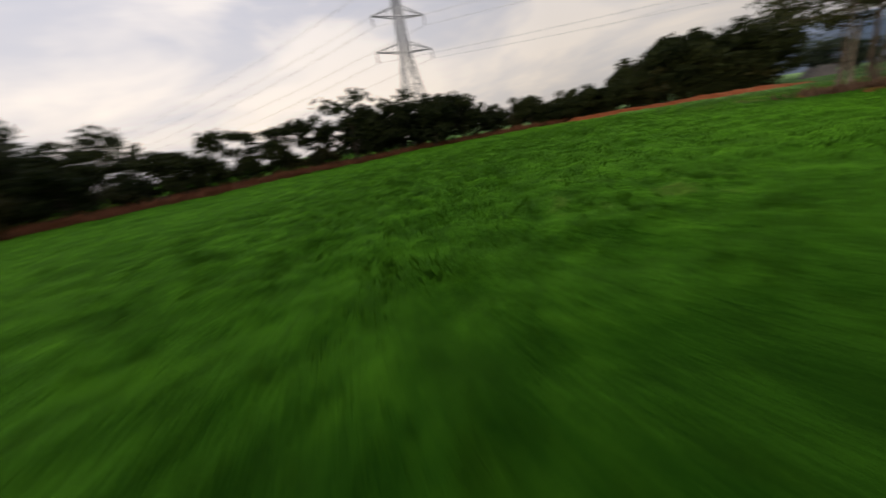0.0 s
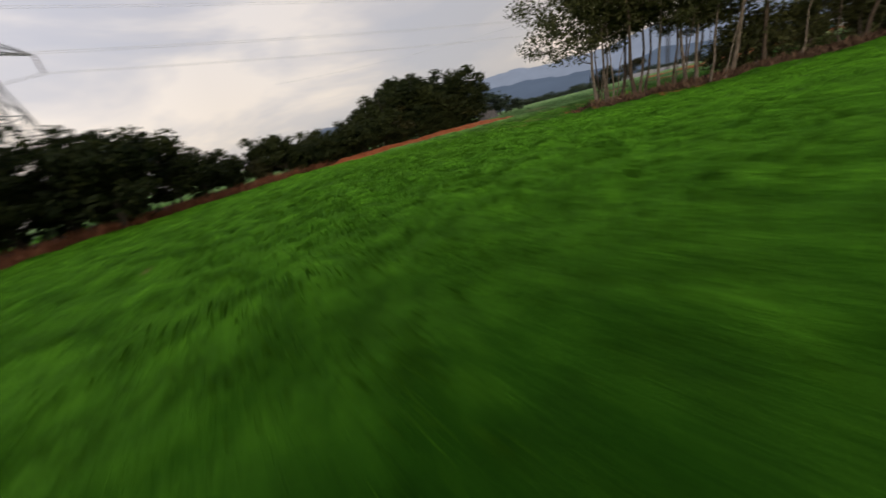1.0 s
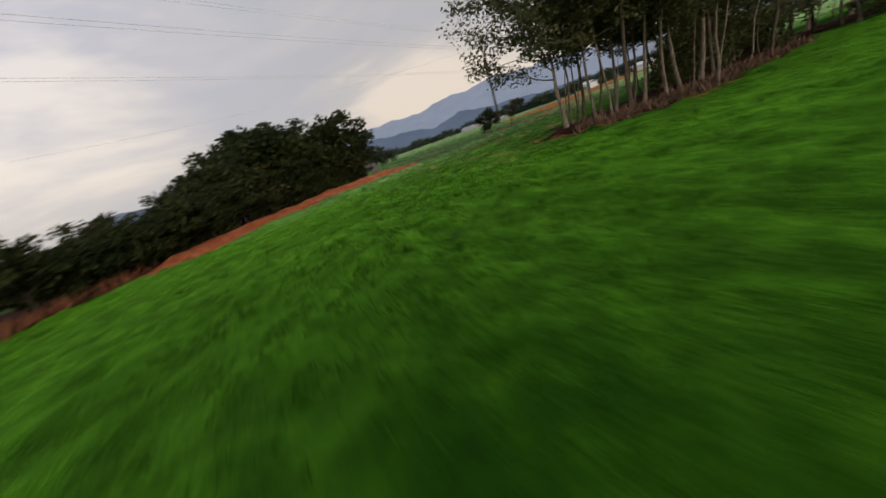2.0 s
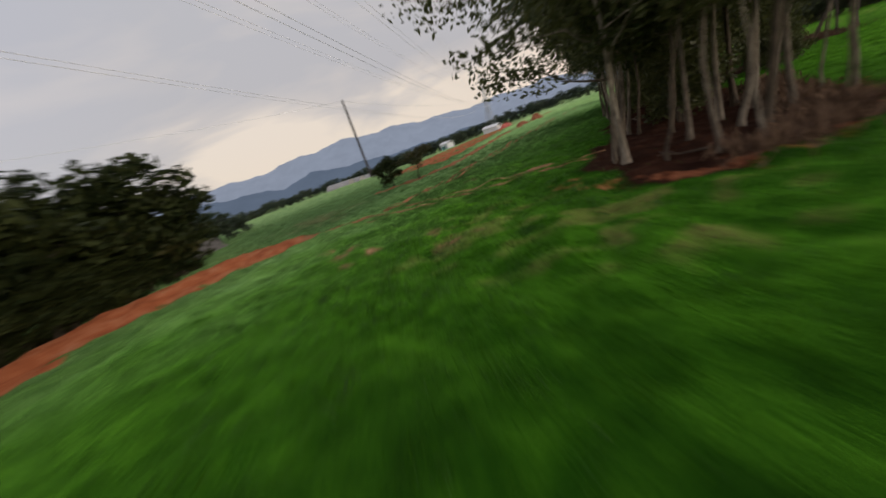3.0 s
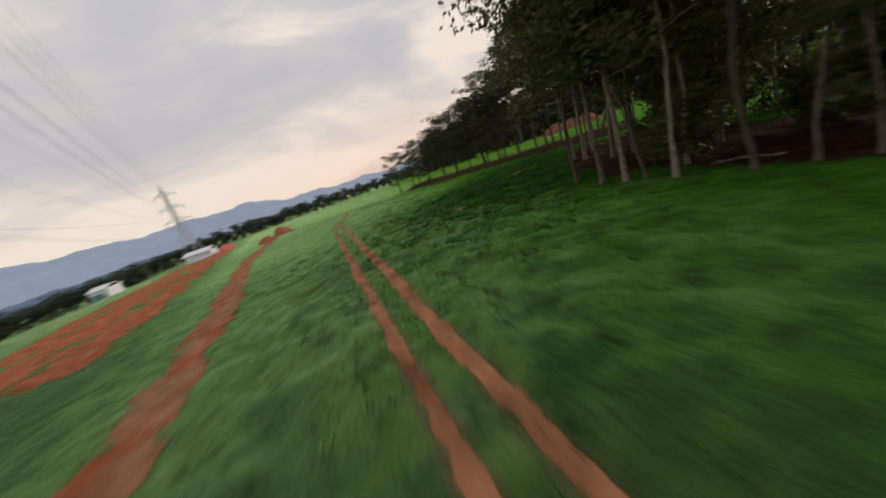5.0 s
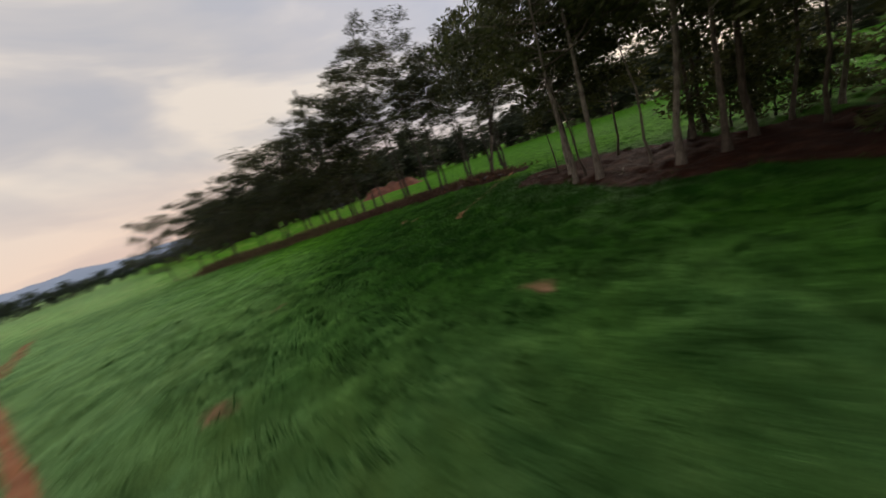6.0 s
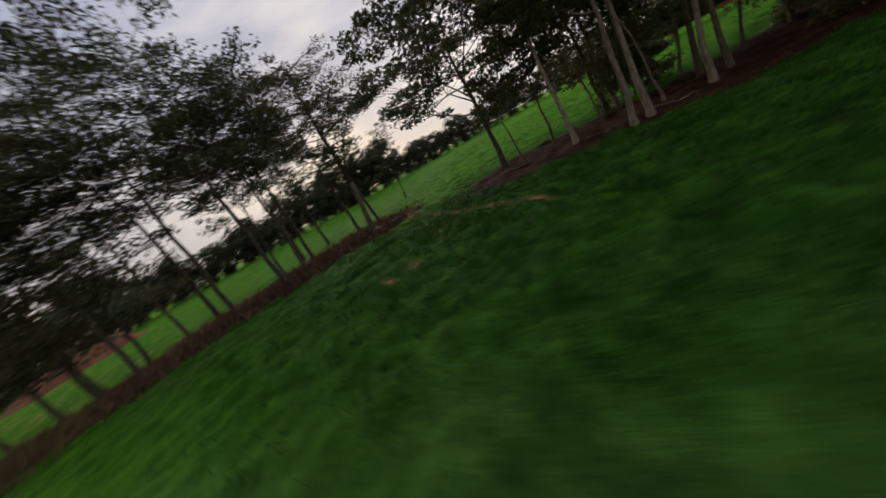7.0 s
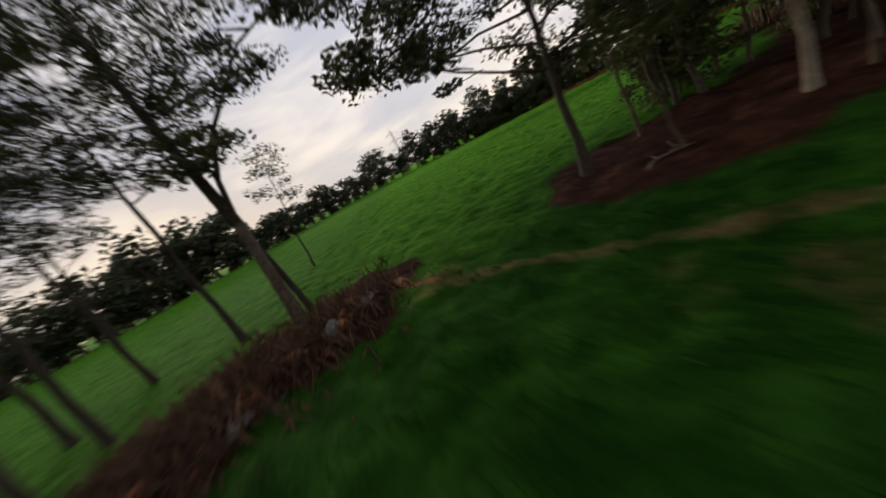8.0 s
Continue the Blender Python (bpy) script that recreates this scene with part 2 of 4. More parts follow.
def ground_material():
    m, nt, b = material("field_ground", 0.9)
    b.inputs["Specular IOR Level"].default_value = 0.04
    b.inputs["Sheen Roughness"].default_value = 0.45
    pos = nt.nodes.new("ShaderNodeTexCoord").outputs["Object"]
    zone = nt.nodes.new("ShaderNodeVertexColor")
    zone.layer_name = "zone"
    part = node(nt, "ShaderNodeSeparateColor", [("Color", zone.outputs["Color"])])
    soil, dry, east = part.outputs[0], part.outputs[1], part.outputs[2]
    broad = noise_of(nt, pos, 0.09, 4.0, 0.55)
    tuft = noise_of(nt, pos, 1.3, 6.0, 0.62)
    fine = noise_of(nt, pos, 9.0, 5.0, 0.7)
    both = node(nt, "ShaderNodeMath")
    both.operation = "MULTIPLY_ADD"
    nt.links.new(fine, both.inputs[0])
    both.inputs[1].default_value = 0.45
    nt.links.new(tuft, both.inputs[2])
    lush = ramp(nt, both.outputs[0], [(0.45, (0.0032, 0.021, 0.001)), (0.75, (0.0085, 0.047, 0.0016)), (0.98, (0.032, 0.104, 0.0045))])
    pale = ramp(nt, both.outputs[0], [(0.45, (0.013, 0.042, 0.009)), (0.75, (0.040, 0.092, 0.024)), (0.98, (0.115, 0.17, 0.064))])
    green = mixed(nt, east, lush, pale)
    straw = ramp(nt, both.outputs[0], [(0.45, (0.035, 0.035, 0.011)), (0.95, (0.14, 0.10, 0.042))])
    tan = ramp(nt, both.outputs[0], [(0.42, (0.14, 0.075, 0.036)), (0.7, (0.31, 0.175, 0.085)), (0.98, (0.46, 0.28, 0.15))])
    earth = ramp(nt, both.outputs[0], [(0.42, (0.16, 0.048, 0.02)), (0.7, (0.36, 0.105, 0.040)), (0.98, (0.48, 0.20, 0.10))])

    def edge(mask, lo, hi):
        s = node(nt, "ShaderNodeMath")
        s.operation = "MULTIPLY_ADD"
        nt.links.new(tuft, s.inputs[0])
        s.inputs[1].default_value = 0.9
        nt.links.new(mask, s.inputs[2])
        r = node(nt, "ShaderNodeMapRange", [("Value", s.outputs[0])])
        r.inputs["From Min"].default_value, r.inputs["From Max"].default_value = lo, hi
        return r.outputs["Result"]

    wide = node(nt, "ShaderNodeMapRange", [("Value", broad)])
    wide.inputs["From Min"].default_value, wide.inputs["From Max"].default_value = 0.5, 0.85
    wide.inputs["To Max"].default_value = 0.25
    col = mixed(nt, wide.outputs["Result"], green, (0.045, 0.08, 0.010))
    patch = noise_of(nt, pos, 0.62, 7.0, 0.68, (1.0, 0.45, 1.0))
    spot = node(nt, "ShaderNodeMapRange", [("Value", patch)])
    spot.inputs["From Min"].default_value, spot.inputs["From Max"].default_value = 0.40, 0.64
    thin = node(nt, "ShaderNodeMapRange", [("Value", east)])
    thin.inputs["To Min"].default_value, thin.inputs["To Max"].default_value = 0.06, 0.9
    bleach = node(nt, "ShaderNodeMath", [(0, spot.outputs["Result"]), (1, thin.outputs["Result"])])
    bleach.operation = "MULTIPLY"
    col = mixed(nt, bleach.outputs[0], col, mixed(nt, east, (0.05, 0.12, 0.012), (0.145, 0.215, 0.05)))
    grass_sheen = mixed(nt, east, (0.22, 0.62, 0.03), (0.50, 0.80, 0.36))
    nt.links.new(grass_sheen, b.inputs["Sheen Tint"])
    bare = node(nt, "ShaderNodeMath", [(0, edge(soil, 0.65, 1.0)), (1, edge(zone.outputs["Alpha"], 0.6, 1.0))])
    bare.operation = "MAXIMUM"
    weight = node(nt, "ShaderNodeMapRange", [("Value", bare.outputs[0])])
    weight.inputs["To Min"].default_value, weight.inputs["To Max"].default_value = 0.58, 0.0
    more = node(nt, "ShaderNodeMapRange", [("Value", east)])
    more.inputs["To Min"].default_value, more.inputs["To Max"].default_value = 1.0, 1.7
    nap_w = node(nt, "ShaderNodeMath", [(0, weight.outputs["Result"]), (1, more.outputs["Result"])])
    nap_w.operation = "MULTIPLY"
    # length: per-vertex sheen factor, lowered where tree shade is painted
    length = nt.nodes.new("ShaderNodeAttribute")
    length.attribute_name = "grass_sheen"
    kept = node(nt, "ShaderNodeMath", [(0, nap_w.outputs[0]), (1, length.outputs["Fac"])])
    kept.operation = "MULTIPLY"
    tips = node(nt, "ShaderNodeMapRange", [("Value", both.outputs[0])])
    tips.inputs["From Min"].default_value, tips.inputs["From Max"].default_value = 0.50, 0.92
    tips.inputs["To Min"].default_value, tips.inputs["To Max"].default_value = 0.6, 1.35
    lit = node(nt, "ShaderNodeMath", [(0, kept.outputs[0]), (1, tips.outputs["Result"])])
    lit.operation, lit.use_clamp = "MULTIPLY", True
    nt.links.new(lit.outputs[0], b.inputs["Sheen Weight"])
    # darker green, mixed in where the factor is low: mostly painted tree shade
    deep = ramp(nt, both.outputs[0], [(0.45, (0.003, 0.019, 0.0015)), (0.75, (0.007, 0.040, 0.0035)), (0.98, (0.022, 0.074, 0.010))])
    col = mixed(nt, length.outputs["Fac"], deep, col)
    col = mixed(nt, edge(dry, 0.72, 1.05), col, straw)
    mould = ramp(nt, both.outputs[0], [(0.45, (0.012, 0.005, 0.003)), (0.75, (0.040, 0.0165, 0.0095)), (0.98, (0.10, 0.045, 0.027))])
    col = mixed(nt, edge(zone.outputs["Alpha"], 0.75, 1.05), col, mould)
    col = mixed(nt, edge(soil, 0.80, 1.05), col, mixed(nt, dry, earth, tan))
    nt.links.new(col, b.inputs["Base Color"])
    bump(nt, b, both.outputs[0], 0.8, 0.15)
    return m


GROUND = ground_material()


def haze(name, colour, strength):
    """A far ridge: kilometres of evening air painted in as a glowing hazy colour."""
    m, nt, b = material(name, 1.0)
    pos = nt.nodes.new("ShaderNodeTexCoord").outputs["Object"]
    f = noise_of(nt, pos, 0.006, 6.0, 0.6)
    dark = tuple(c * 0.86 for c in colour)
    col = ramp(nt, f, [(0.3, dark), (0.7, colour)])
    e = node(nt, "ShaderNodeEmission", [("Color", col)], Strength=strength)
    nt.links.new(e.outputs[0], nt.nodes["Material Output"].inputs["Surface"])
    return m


# ---- the lie of the land ----
rng = np.random.default_rng(7)
THETA, RUT = 0.758, -0.82


def smooth(a, b, v):
    s = np.clip((v - a) / (b - a), 0, 1)
    return s * s * (3 - 2 * s)


def waves(x, y, size, seed, n=9):
    r = np.random.default_rng(seed)
    total = 0 * x
    for _ in range(n):
        a, k, ph = r.uniform(0, 2 * np.pi), 2 * np.pi / size * r.uniform(0.55, 1.8), r.uniform(0, 6.3)
        total = total + np.sin(k * (x * np.cos(a) + y * np.sin(a)) + ph)
    return total / np.sqrt(n)


def lie(x, y):
    """Height of the land without its small relief."""
    x, y = np.asarray(x, float), np.asarray(y, float)
    u, v = (x - 35) / 40, (y - 15) / 40
    q = np.sqrt(1 + 0.25 * (u * u + v * v))
    u, v = u / q, v / q
    z = 0.076 - 0.326 * u - 0.086 * v + 0.155 * u * u - 0.048 * u * v + 0.063 * v * v
    # towards the north-east the fields fall away into the valley
    az = np.degrees(np.arctan2(x - 40, y - 25))
    side = smooth(25, 60, az) * (1 - smooth(95, 128, az))
    far = np.hypot(x - 40, y - 25)
    return z - side * 5 * smooth(45, 190, far) - side * 30 * smooth(220, 900, far)


def from_line(x, y, points):
    """Distance to a line of points."""
    best = np.full(np.shape(x), 1e9)
    for (ax, ay), (bx, by) in zip(points, points[1:]):
        dx, dy = bx - ax, by - ay
        s = np.clip(((x - ax) * dx + (y - ay) * dy) / (dx * dx + dy * dy), 0, 1)
        best = np.minimum(best, np.hypot(x - ax - s * dx, y - ay - s * dy))
    return best


def rut_line(side):
    c, s = math.cos(THETA), math.sin(THETA)
    p0 = (50 + (RUT + side) * c, 17 + (RUT + side) * s)
    pts = [(40.2 + side * 0.9, 34.0), (39.85 + side * 0.9, 30.3), (40.45 + side * 0.85, 27.8), (41.5 + side * 0.85, 25.2)]
    for d in (-9, -5, 0, 6, 14, 22, 30):
        pts.append((p0[0] + d * s, p0[1] - d * c))
    pts += [(74.5 + side * 0.6, -10.5), (79.0 + side * 0.5, -17.5), (92.0, -36.0)]
    return pts


RUTS = [rut_line(0.0), rut_line(-0.96)]
CROSS = [[(39.0, 30.8), (36.1, 26.7), (35.0, 24.4), (34.2, 22.9), (33.4, 21.5), (32.5, 19.8), (31.2, 17.4)],
         [(40.5, -20.8), (44.1, -18.4), (46.2, -16.0), (48.6, -13.0), (51.8, -9.0)],
         [(37.0, 30.2), (35.0, 27.0), (34.2, 25.6), (33.3, 23.8), (32.7, 22.5), (31.0, 19.2)]]
BANK = [(22, 46.6), (28, 46.2), (33.5, 44.6), (37.6, 41.6), (39.8, 38.3), (39.7, 34.5), (39.3, 31.0), (39.6, 28.0)]
EAST_TRACK = [(52.8, 27.5), (52.6, 23.6), (53.3, 21.6), (54.8, 18.6), (63, 11.2), (76.5, 0.8), (93, -16), (118, -42)]
STRIP = [(26.5, 19.0), (31, 14), (37, 7.5), (41.5, 1.5), (43.2, -4.5), (43.4, -10.2)]
ROW = [(43.2, -21.0), (46.5, -25.0), (52, -28), (58, -28.5), (66, -29.6), (73, -32)]


def zones(x, y):
    n0, n1, n2 = waves(x, y, 0.45, 9), waves(x, y, 1.1, 3), waves(x, y, 5.0, 4)
    soil, dry = 0 * x, 0 * x
    for line in RUTS:
        w = 0.13
        fade = 1 - 0.5 * smooth(60, 78, x)
        d = from_line(x, y, line)
        soil = np.maximum(soil, 0.5 * (1 - smooth(w * 0.5, w * 2.2, d)) * fade)
        dry = np.maximum(dry, 0.95 * (1 - smooth(0.14, 0.32, d)))
    for line, bare in zip(CROSS, (0.42, 0.36, 0.42)):
        soil = np.maximum(soil, (bare + 0.22 * n2) * (1 - smooth(0.1, 0.3, from_line(x, y, line))))
        dry = np.maximum(dry, (0.6 if bare > 0.4 else 0.56) * (1 - smooth(0.12, 0.45 if bare > 0.4 else 0.4, from_line(x, y, line))))
    d = from_line(x, y, BANK)
    soil = np.maximum(soil, 1 - smooth(1.8, 2.9, d + 0.35 * n1 + smooth(37, 32, y) * 2.15))
    d = from_line(x, y, EAST_TRACK)
    soil = np.maximum(soil, np.clip(0.92 + 0.16 * n2, 0, 1) * (1 - smooth(0.4, 1.05, d + 0.16 * n1)))
    dry = np.maximum(dry, np.clip(0.45 + 0.3 * n2 + 0.2 * n1, 0, 0.9) * (1 - smooth(0.6, 1.1, d)))
    # ploughed red field beyond the eastern track
    a = (x - 54.8) * 0.61 + (y - 18.6) * 0.79
    b = (x - 54.8) * 0.79 - (y - 18.6) * 0.61
    plough = smooth(3.0, 5.0, a + 0.4 * n2) * (1 - smooth(15, 19, a + n2)) * smooth(9, 14, b + n2) * (1 - smooth(78, 92, b + 2 * n2))
    soil = np.maximum(soil, plough * np.clip(0.75 + 0.35 * n2 + 0.25 * np.sin(a * 1.4), 0, 1))
    # fallen leaves and bare earth under the trees
    litter = 1 - smooth(2.6, 4.4, from_line(x, y, STRIP) + 0.5 * n2)
    d_row, east_end = from_line(x, y, ROW) + 0.4 * n2, smooth(49, 57, x)
    litter = np.maximum(litter, (1 - smooth(1.6, 3.2, d_row)) * (1 - 0.8 * east_end))
    dry = np.maximum(dry, 0.8 * (1 - smooth(0.9, 2.8, d_row)) * east_end)
    inner = [(-50, 11), (-40, 22.5), (-24.5, 38), (-5, 53), (7, 57.5), (24.5, 56.3), (34, 54)]
    litter = np.maximum(litter, 1 - smooth(7.5, 10.5, from_line(x, y, inner) + 0.4 * n2))
    verge = from_line(x, y, [(28.6, 23.2), (25.6, 22.6), (23.4, 20.4), (23.2, 16.6), (26.0, 12.6)])
    soil = np.maximum(soil, 0.4 * (1 - smooth(0.3, 1.0, verge + 0.25 * n1)))
    # worn, yellowed places in the turf
    worn = np.exp(-((x - 27) ** 2 + (y - 27.0) ** 2) / 14) + 0.9 * np.exp(-((x - 23.4) ** 2 + (y - 24.0) ** 2) / 7) + 0.8 * np.exp(-((x - 44.5) ** 2 / 5 + (y + 18.3) ** 2 / 3))
    worn = worn + 0.6 * np.exp(-((x - 4) ** 2 / 9 + (y - 6.5) ** 2 / 4)) + 0.7 * np.exp(-((x - 49) ** 2 / 9 + (y + 14) ** 2 / 2.5))
    dry = np.maximum(dry, np.clip(worn, 0, 1) * np.clip(0.30 + 0.42 * n2 + 0.42 * n1, 0, 0.74))
    dry = np.maximum(dry, np.clip(0.30 + 0.22 * n2, 0, 0.7) * smooth(-31, -36, y) * smooth(40, 52, x))
    for sx, sy, sr in ((60.4, -5.2, 0.35), (53.8, 1.3, 0.3), (60.0, 0.7, 0.35), (53.4, -13.7, 0.4), (53.9, -14.3, 0.35), (37.2, 23.2, 0.5), (29.3, 28.3, 0.5), (30.8, 31.6, 0.6), (31.4, 31.2, 0.4), (30.2, 30.5, 0.45), (32.6, 32.4, 0.35), (29.2, 31.4, 0.35), (27.2, 28.4, 0.6), (26.9, 27.2, 0.4), (-0.5, 24.6, 0.12)):
        spot = 1 - smooth(sr * 0.1, sr * 1.7, np.hypot(x - sx, (y - sy) * 1.5) + (0.26 * n1 + 0.2 * n0) * min(1, sr * 2.4))
        soil = np.maximum(soil, 0.48 * spot)
        dry = np.maximum(dry, spot)
    # yellowed turf on both sides of the bank's end
    dry = np.maximum(dry, np.clip(0.52 + 0.22 * n2 + 0.1 * n1, 0, 0.72) * np.exp(-((x - 48.5) ** 2 / 34 + (y - 33.5) ** 2 / 30)))
    edge = (x - 38) * 0.72 + (y - 30) * 0.45
    east = smooth(-9, 6, edge + n2) * 0.75 + 0.25 * smooth(10, 40, edge)
    # less pale grass in the stretch painted as shaded, between belt and row
    east = east * (1 - 0.75 * smooth(6, -4, y) * smooth(44, 50, x) * (1 - smooth(54, 63, x)))
    return soil, dry, east, litter


def relief(x, y):
    near = 1 - smooth(90, 160, np.hypot(x - 35, y - 10))
    z = near * (0.05 * waves(x, y, 2.4, 11) + 0.035 * waves(x, y, 1.3, 12) + 0.06 * waves(x, y, 9.0, 13))
    turf = smooth(-9, -4, x) * (1 - smooth(66, 71, x)) * smooth(-26, -22, y) * (1 - smooth(41, 45, y))
    z = z + turf * 0.028 * waves(x, 0.7 * y, 0.8, 14, 13)
    for line in RUTS:
        z = z - 0.08 * (1 - smooth(0.1, 0.6, from_line(x, y, line)))
    d = from_line(x, y, BANK)
    z = z + 0.38 * (1 - smooth(0.2, 2.0, d)) * smooth(33, 39, y)
    z = z + 0.16 * (1 - smooth(0.4, 2.4, from_line(x, y, ROW)))
    return z


def land(x, y):
    return lie(x, y) + relief(x, y)


def axis(fine_lo, fine_hi, lo, hi, step, coarse):
    v = list(np.arange(fine_lo, fine_hi, step)) + list(np.arange(fine_hi, hi, coarse)) + list(np.arange(fine_lo - coarse, lo, -coarse))
    g, d = coarse, 0.0
    while d < 4300:
        g *= 1.13
        d += g
        v += [hi + d, lo - d]
    return np.unique(np.round(v, 3))


def shape(name, verts, faces, mat):
    me = bpy.data.meshes.new(name)
    me.from_pydata(np.asarray(verts, float).tolist(), [], [list(f) for f in np.asarray(faces).tolist()])
    me.materials.append(mat)
    return me


xs, ys = axis(-9, 72, -50, 112, 0.2, 0.8), axis(-26, 46, -70, 80, 0.2, 0.8)
gx, gy = np.meshgrid(xs, ys)
gz = land(gx, gy)
n = len(xs)
idx = np.arange(gx.size).reshape(gx.shape)
quads = np.stack([idx[:-1, :-1], idx[:-1, 1:], idx[1:, 1:], idx[1:, :-1]], -1).reshape(-1, 4)
ground_mesh = shape("ground", np.stack([gx, gy, gz], -1).reshape(-1, 3), quads, GROUND)
ground_mesh.polygons.foreach_set("use_smooth", np.ones(len(quads), bool))
layer = ground_mesh.color_attributes.new("zone", "FLOAT_COLOR", "POINT")
soil, dry, east, litter = zones(gx, gy)
layer.data.foreach_set("color", np.stack([soil, dry, east, litter], -1).astype(np.float32).ravel())
# shade painted into the grass between belt and row; full pale sheen elsewhere
south_shade = smooth(0.0, 4.0, from_line(gx, gy, STRIP)) * smooth(43.5, 46.5, gx + 0.25 * (gy + 18)) * smooth(6, -3, gy + 0.4 * (gx - 52)) * smooth(0.5, 3, gy + 27 + 0.15 * (gx - 50)) * (1 - smooth(55, 63, gx))
grass_sheen = ground_mesh.attributes.new("grass_sheen", "FLOAT", "POINT")
# over: less sheen past the eastern track; shade: painted tree shade beside the belt
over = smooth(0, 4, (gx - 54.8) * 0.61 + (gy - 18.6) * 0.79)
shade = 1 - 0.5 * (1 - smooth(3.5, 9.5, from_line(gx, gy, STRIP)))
grass_sheen.data.foreach_set("value", (shade * (1 - 0.5 * over) * (1 - 0.25 * smooth(-20, -25, gy) - (0.68 - 0.3 * smooth(-20, -25, gy)) * np.clip(south_shade + 0.1 * waves(gx, gy, 5.0, 17) * (south_shade > 0.05), 0, 1))).astype(np.float32).ravel())
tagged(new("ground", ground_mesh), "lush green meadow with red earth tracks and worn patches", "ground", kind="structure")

EARTH = simple("rut_earth", (0.16, 0.058, 0.022), (0.50, 0.215, 0.090), 1.1, 0.95, relief=0.04)


def on_sheet(x, y):
    """Height of the built ground sheet."""
    i = np.clip(np.searchsorted(xs, x) - 1, 0, len(xs) - 2)
    j = np.clip(np.searchsorted(ys, y) - 1, 0, len(ys) - 2)
    u, v = (x - xs[i]) / (xs[i + 1] - xs[i]), (y - ys[j]) / (ys[j + 1] - ys[j])
    return (gz[j, i] * (1 - u) + gz[j, i + 1] * u) * (1 - v) + (gz[j + 1, i] * (1 - u) + gz[j + 1, i + 1] * u) * v


def rut(line, seed, label, width=0.145, wear=1.0, mat=None, stop=0.86):
    """A worn wheel rut: a ragged strip of bare earth, its edges running out under the turf."""
    line = np.array(line, float)
    cum = np.concatenate([[0], np.cumsum(np.linalg.norm(np.diff(line, axis=0), axis=1))])
    s = np.arange(0, cum[-1] * stop, 0.09)
    k = np.hanning(21) / np.hanning(21).sum()
    px, py = (np.convolve(np.pad(np.interp(s, cum, line[:, a]), 10, "edge"), k, "valid") for a in (0, 1))
    tx, ty = np.gradient(px), np.gradient(py)
    ln = np.hypot(tx, ty)
    tx, ty = tx / ln, ty / ln
    r = np.random.default_rng(seed)

    def ragged(size, amount):
        return amount * np.interp(s, np.arange(0, s[-1] + size, size), r.normal(size=len(np.arange(0, s[-1] + size, size))))

    cols = []
    for sgn in (-1, 1):
        half = np.clip(width + wear * (ragged(0.11, 0.028) + ragged(0.37, 0.016) + ragged(2.3, 0.03)), 0.06 if wear == 1 else 0.0, 0.32) * (1 - 0.35 * smooth(58, 72, px))
        for f, dz in ((1.35, -0.05), (1.0, 0.012), (0.45, 0.02)) if sgn < 0 else ((0.45, 0.02), (1.0, 0.012), (1.35, -0.05)):
            x, y = px - sgn * ty * half * f, py + sgn * tx * half * f
            cols.append(np.column_stack([x, y, on_sheet(x, y) + dz]))
    v = np.stack(cols, 1)
    ids = np.arange(v.shape[0] * 6).reshape(-1, 6)
    f = np.stack([ids[:-1, :-1], ids[:-1, 1:], ids[1:, 1:], ids[1:, :-1]], -1).reshape(-1, 4)
    return tagged(new("track", shape("track", v.reshape(-1, 3), f, mat or EARTH)), label, "track", kind="structure")


rut(RUTS[0], 91, "worn red earth wheel rut in the grass")
rut(RUTS[1], 92, "worn red earth wheel rut in the grass")
DUST = simple("dusty_earth", (0.19, 0.10, 0.045), (0.48, 0.27, 0.135), 2.2, 0.95, relief=0.03)
rut(CROSS[0], 93, "faint dusty wheel track worn through the turf", 0.06, 1.7, DUST, 0.95)
rut(CROSS[2], 94, "broken dusty wheel track worn through the turf", 0.06, 2.2, DUST, 0.95)


def ridge(name, label, distance, profile, mat, seed, rough):
    """A mountain chain: its height in degrees by compass bearing, with slopes on both sides."""
    r = np.random.default_rng(seed)
    az = np.arange(profile[0][0], profile[-1][0] + 0.01, 0.35)
    h = np.interp(az, [p[0] for p in profile], [p[1] for p in profile])
    for k, amp in ((4.0, 0.22), (1.7, 0.12), (0.8, 0.06)):
        h = h + rough * amp * np.sin(az * 2 * np.pi / k / 2.2 + r.uniform(0, 6)) * r.uniform(0.6, 1.2)
    verts, faces = [], []
    steps = [(-0.30, -0.02), (-0.16, 0.35), (-0.07, 0.75), (0.0, 1.0), (0.12, 0.5), (0.25, -0.02)]
    for a, e in zip(az, h):
        top = distance * math.tan(radians(max(e, 0.05)))
        for off, part_h in steps:
            d = distance * (1 + off + 0.02 * r.uniform(-1, 1) * (part_h < 1))
            verts.append((40 + d * math.sin(radians(a)), 15 + d * math.cos(radians(a)), top * part_h - (40 if part_h < 0 else 0)))
    k = len(steps)
    for i in range(len(az) - 1):
        for j in range(k - 1):
            faces.append((i * k + j, (i + 1) * k + j, (i + 1) * k + j + 1, i * k + j + 1))
    me = shape(name, verts, faces, mat)
    return tagged(new(name, me), label, "mountains", kind="structure")


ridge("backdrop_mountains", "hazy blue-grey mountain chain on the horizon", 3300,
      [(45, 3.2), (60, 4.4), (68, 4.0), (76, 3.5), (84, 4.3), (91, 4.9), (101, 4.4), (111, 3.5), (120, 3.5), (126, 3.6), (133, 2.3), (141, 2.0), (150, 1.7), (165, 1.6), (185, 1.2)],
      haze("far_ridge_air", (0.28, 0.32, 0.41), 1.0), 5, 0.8)
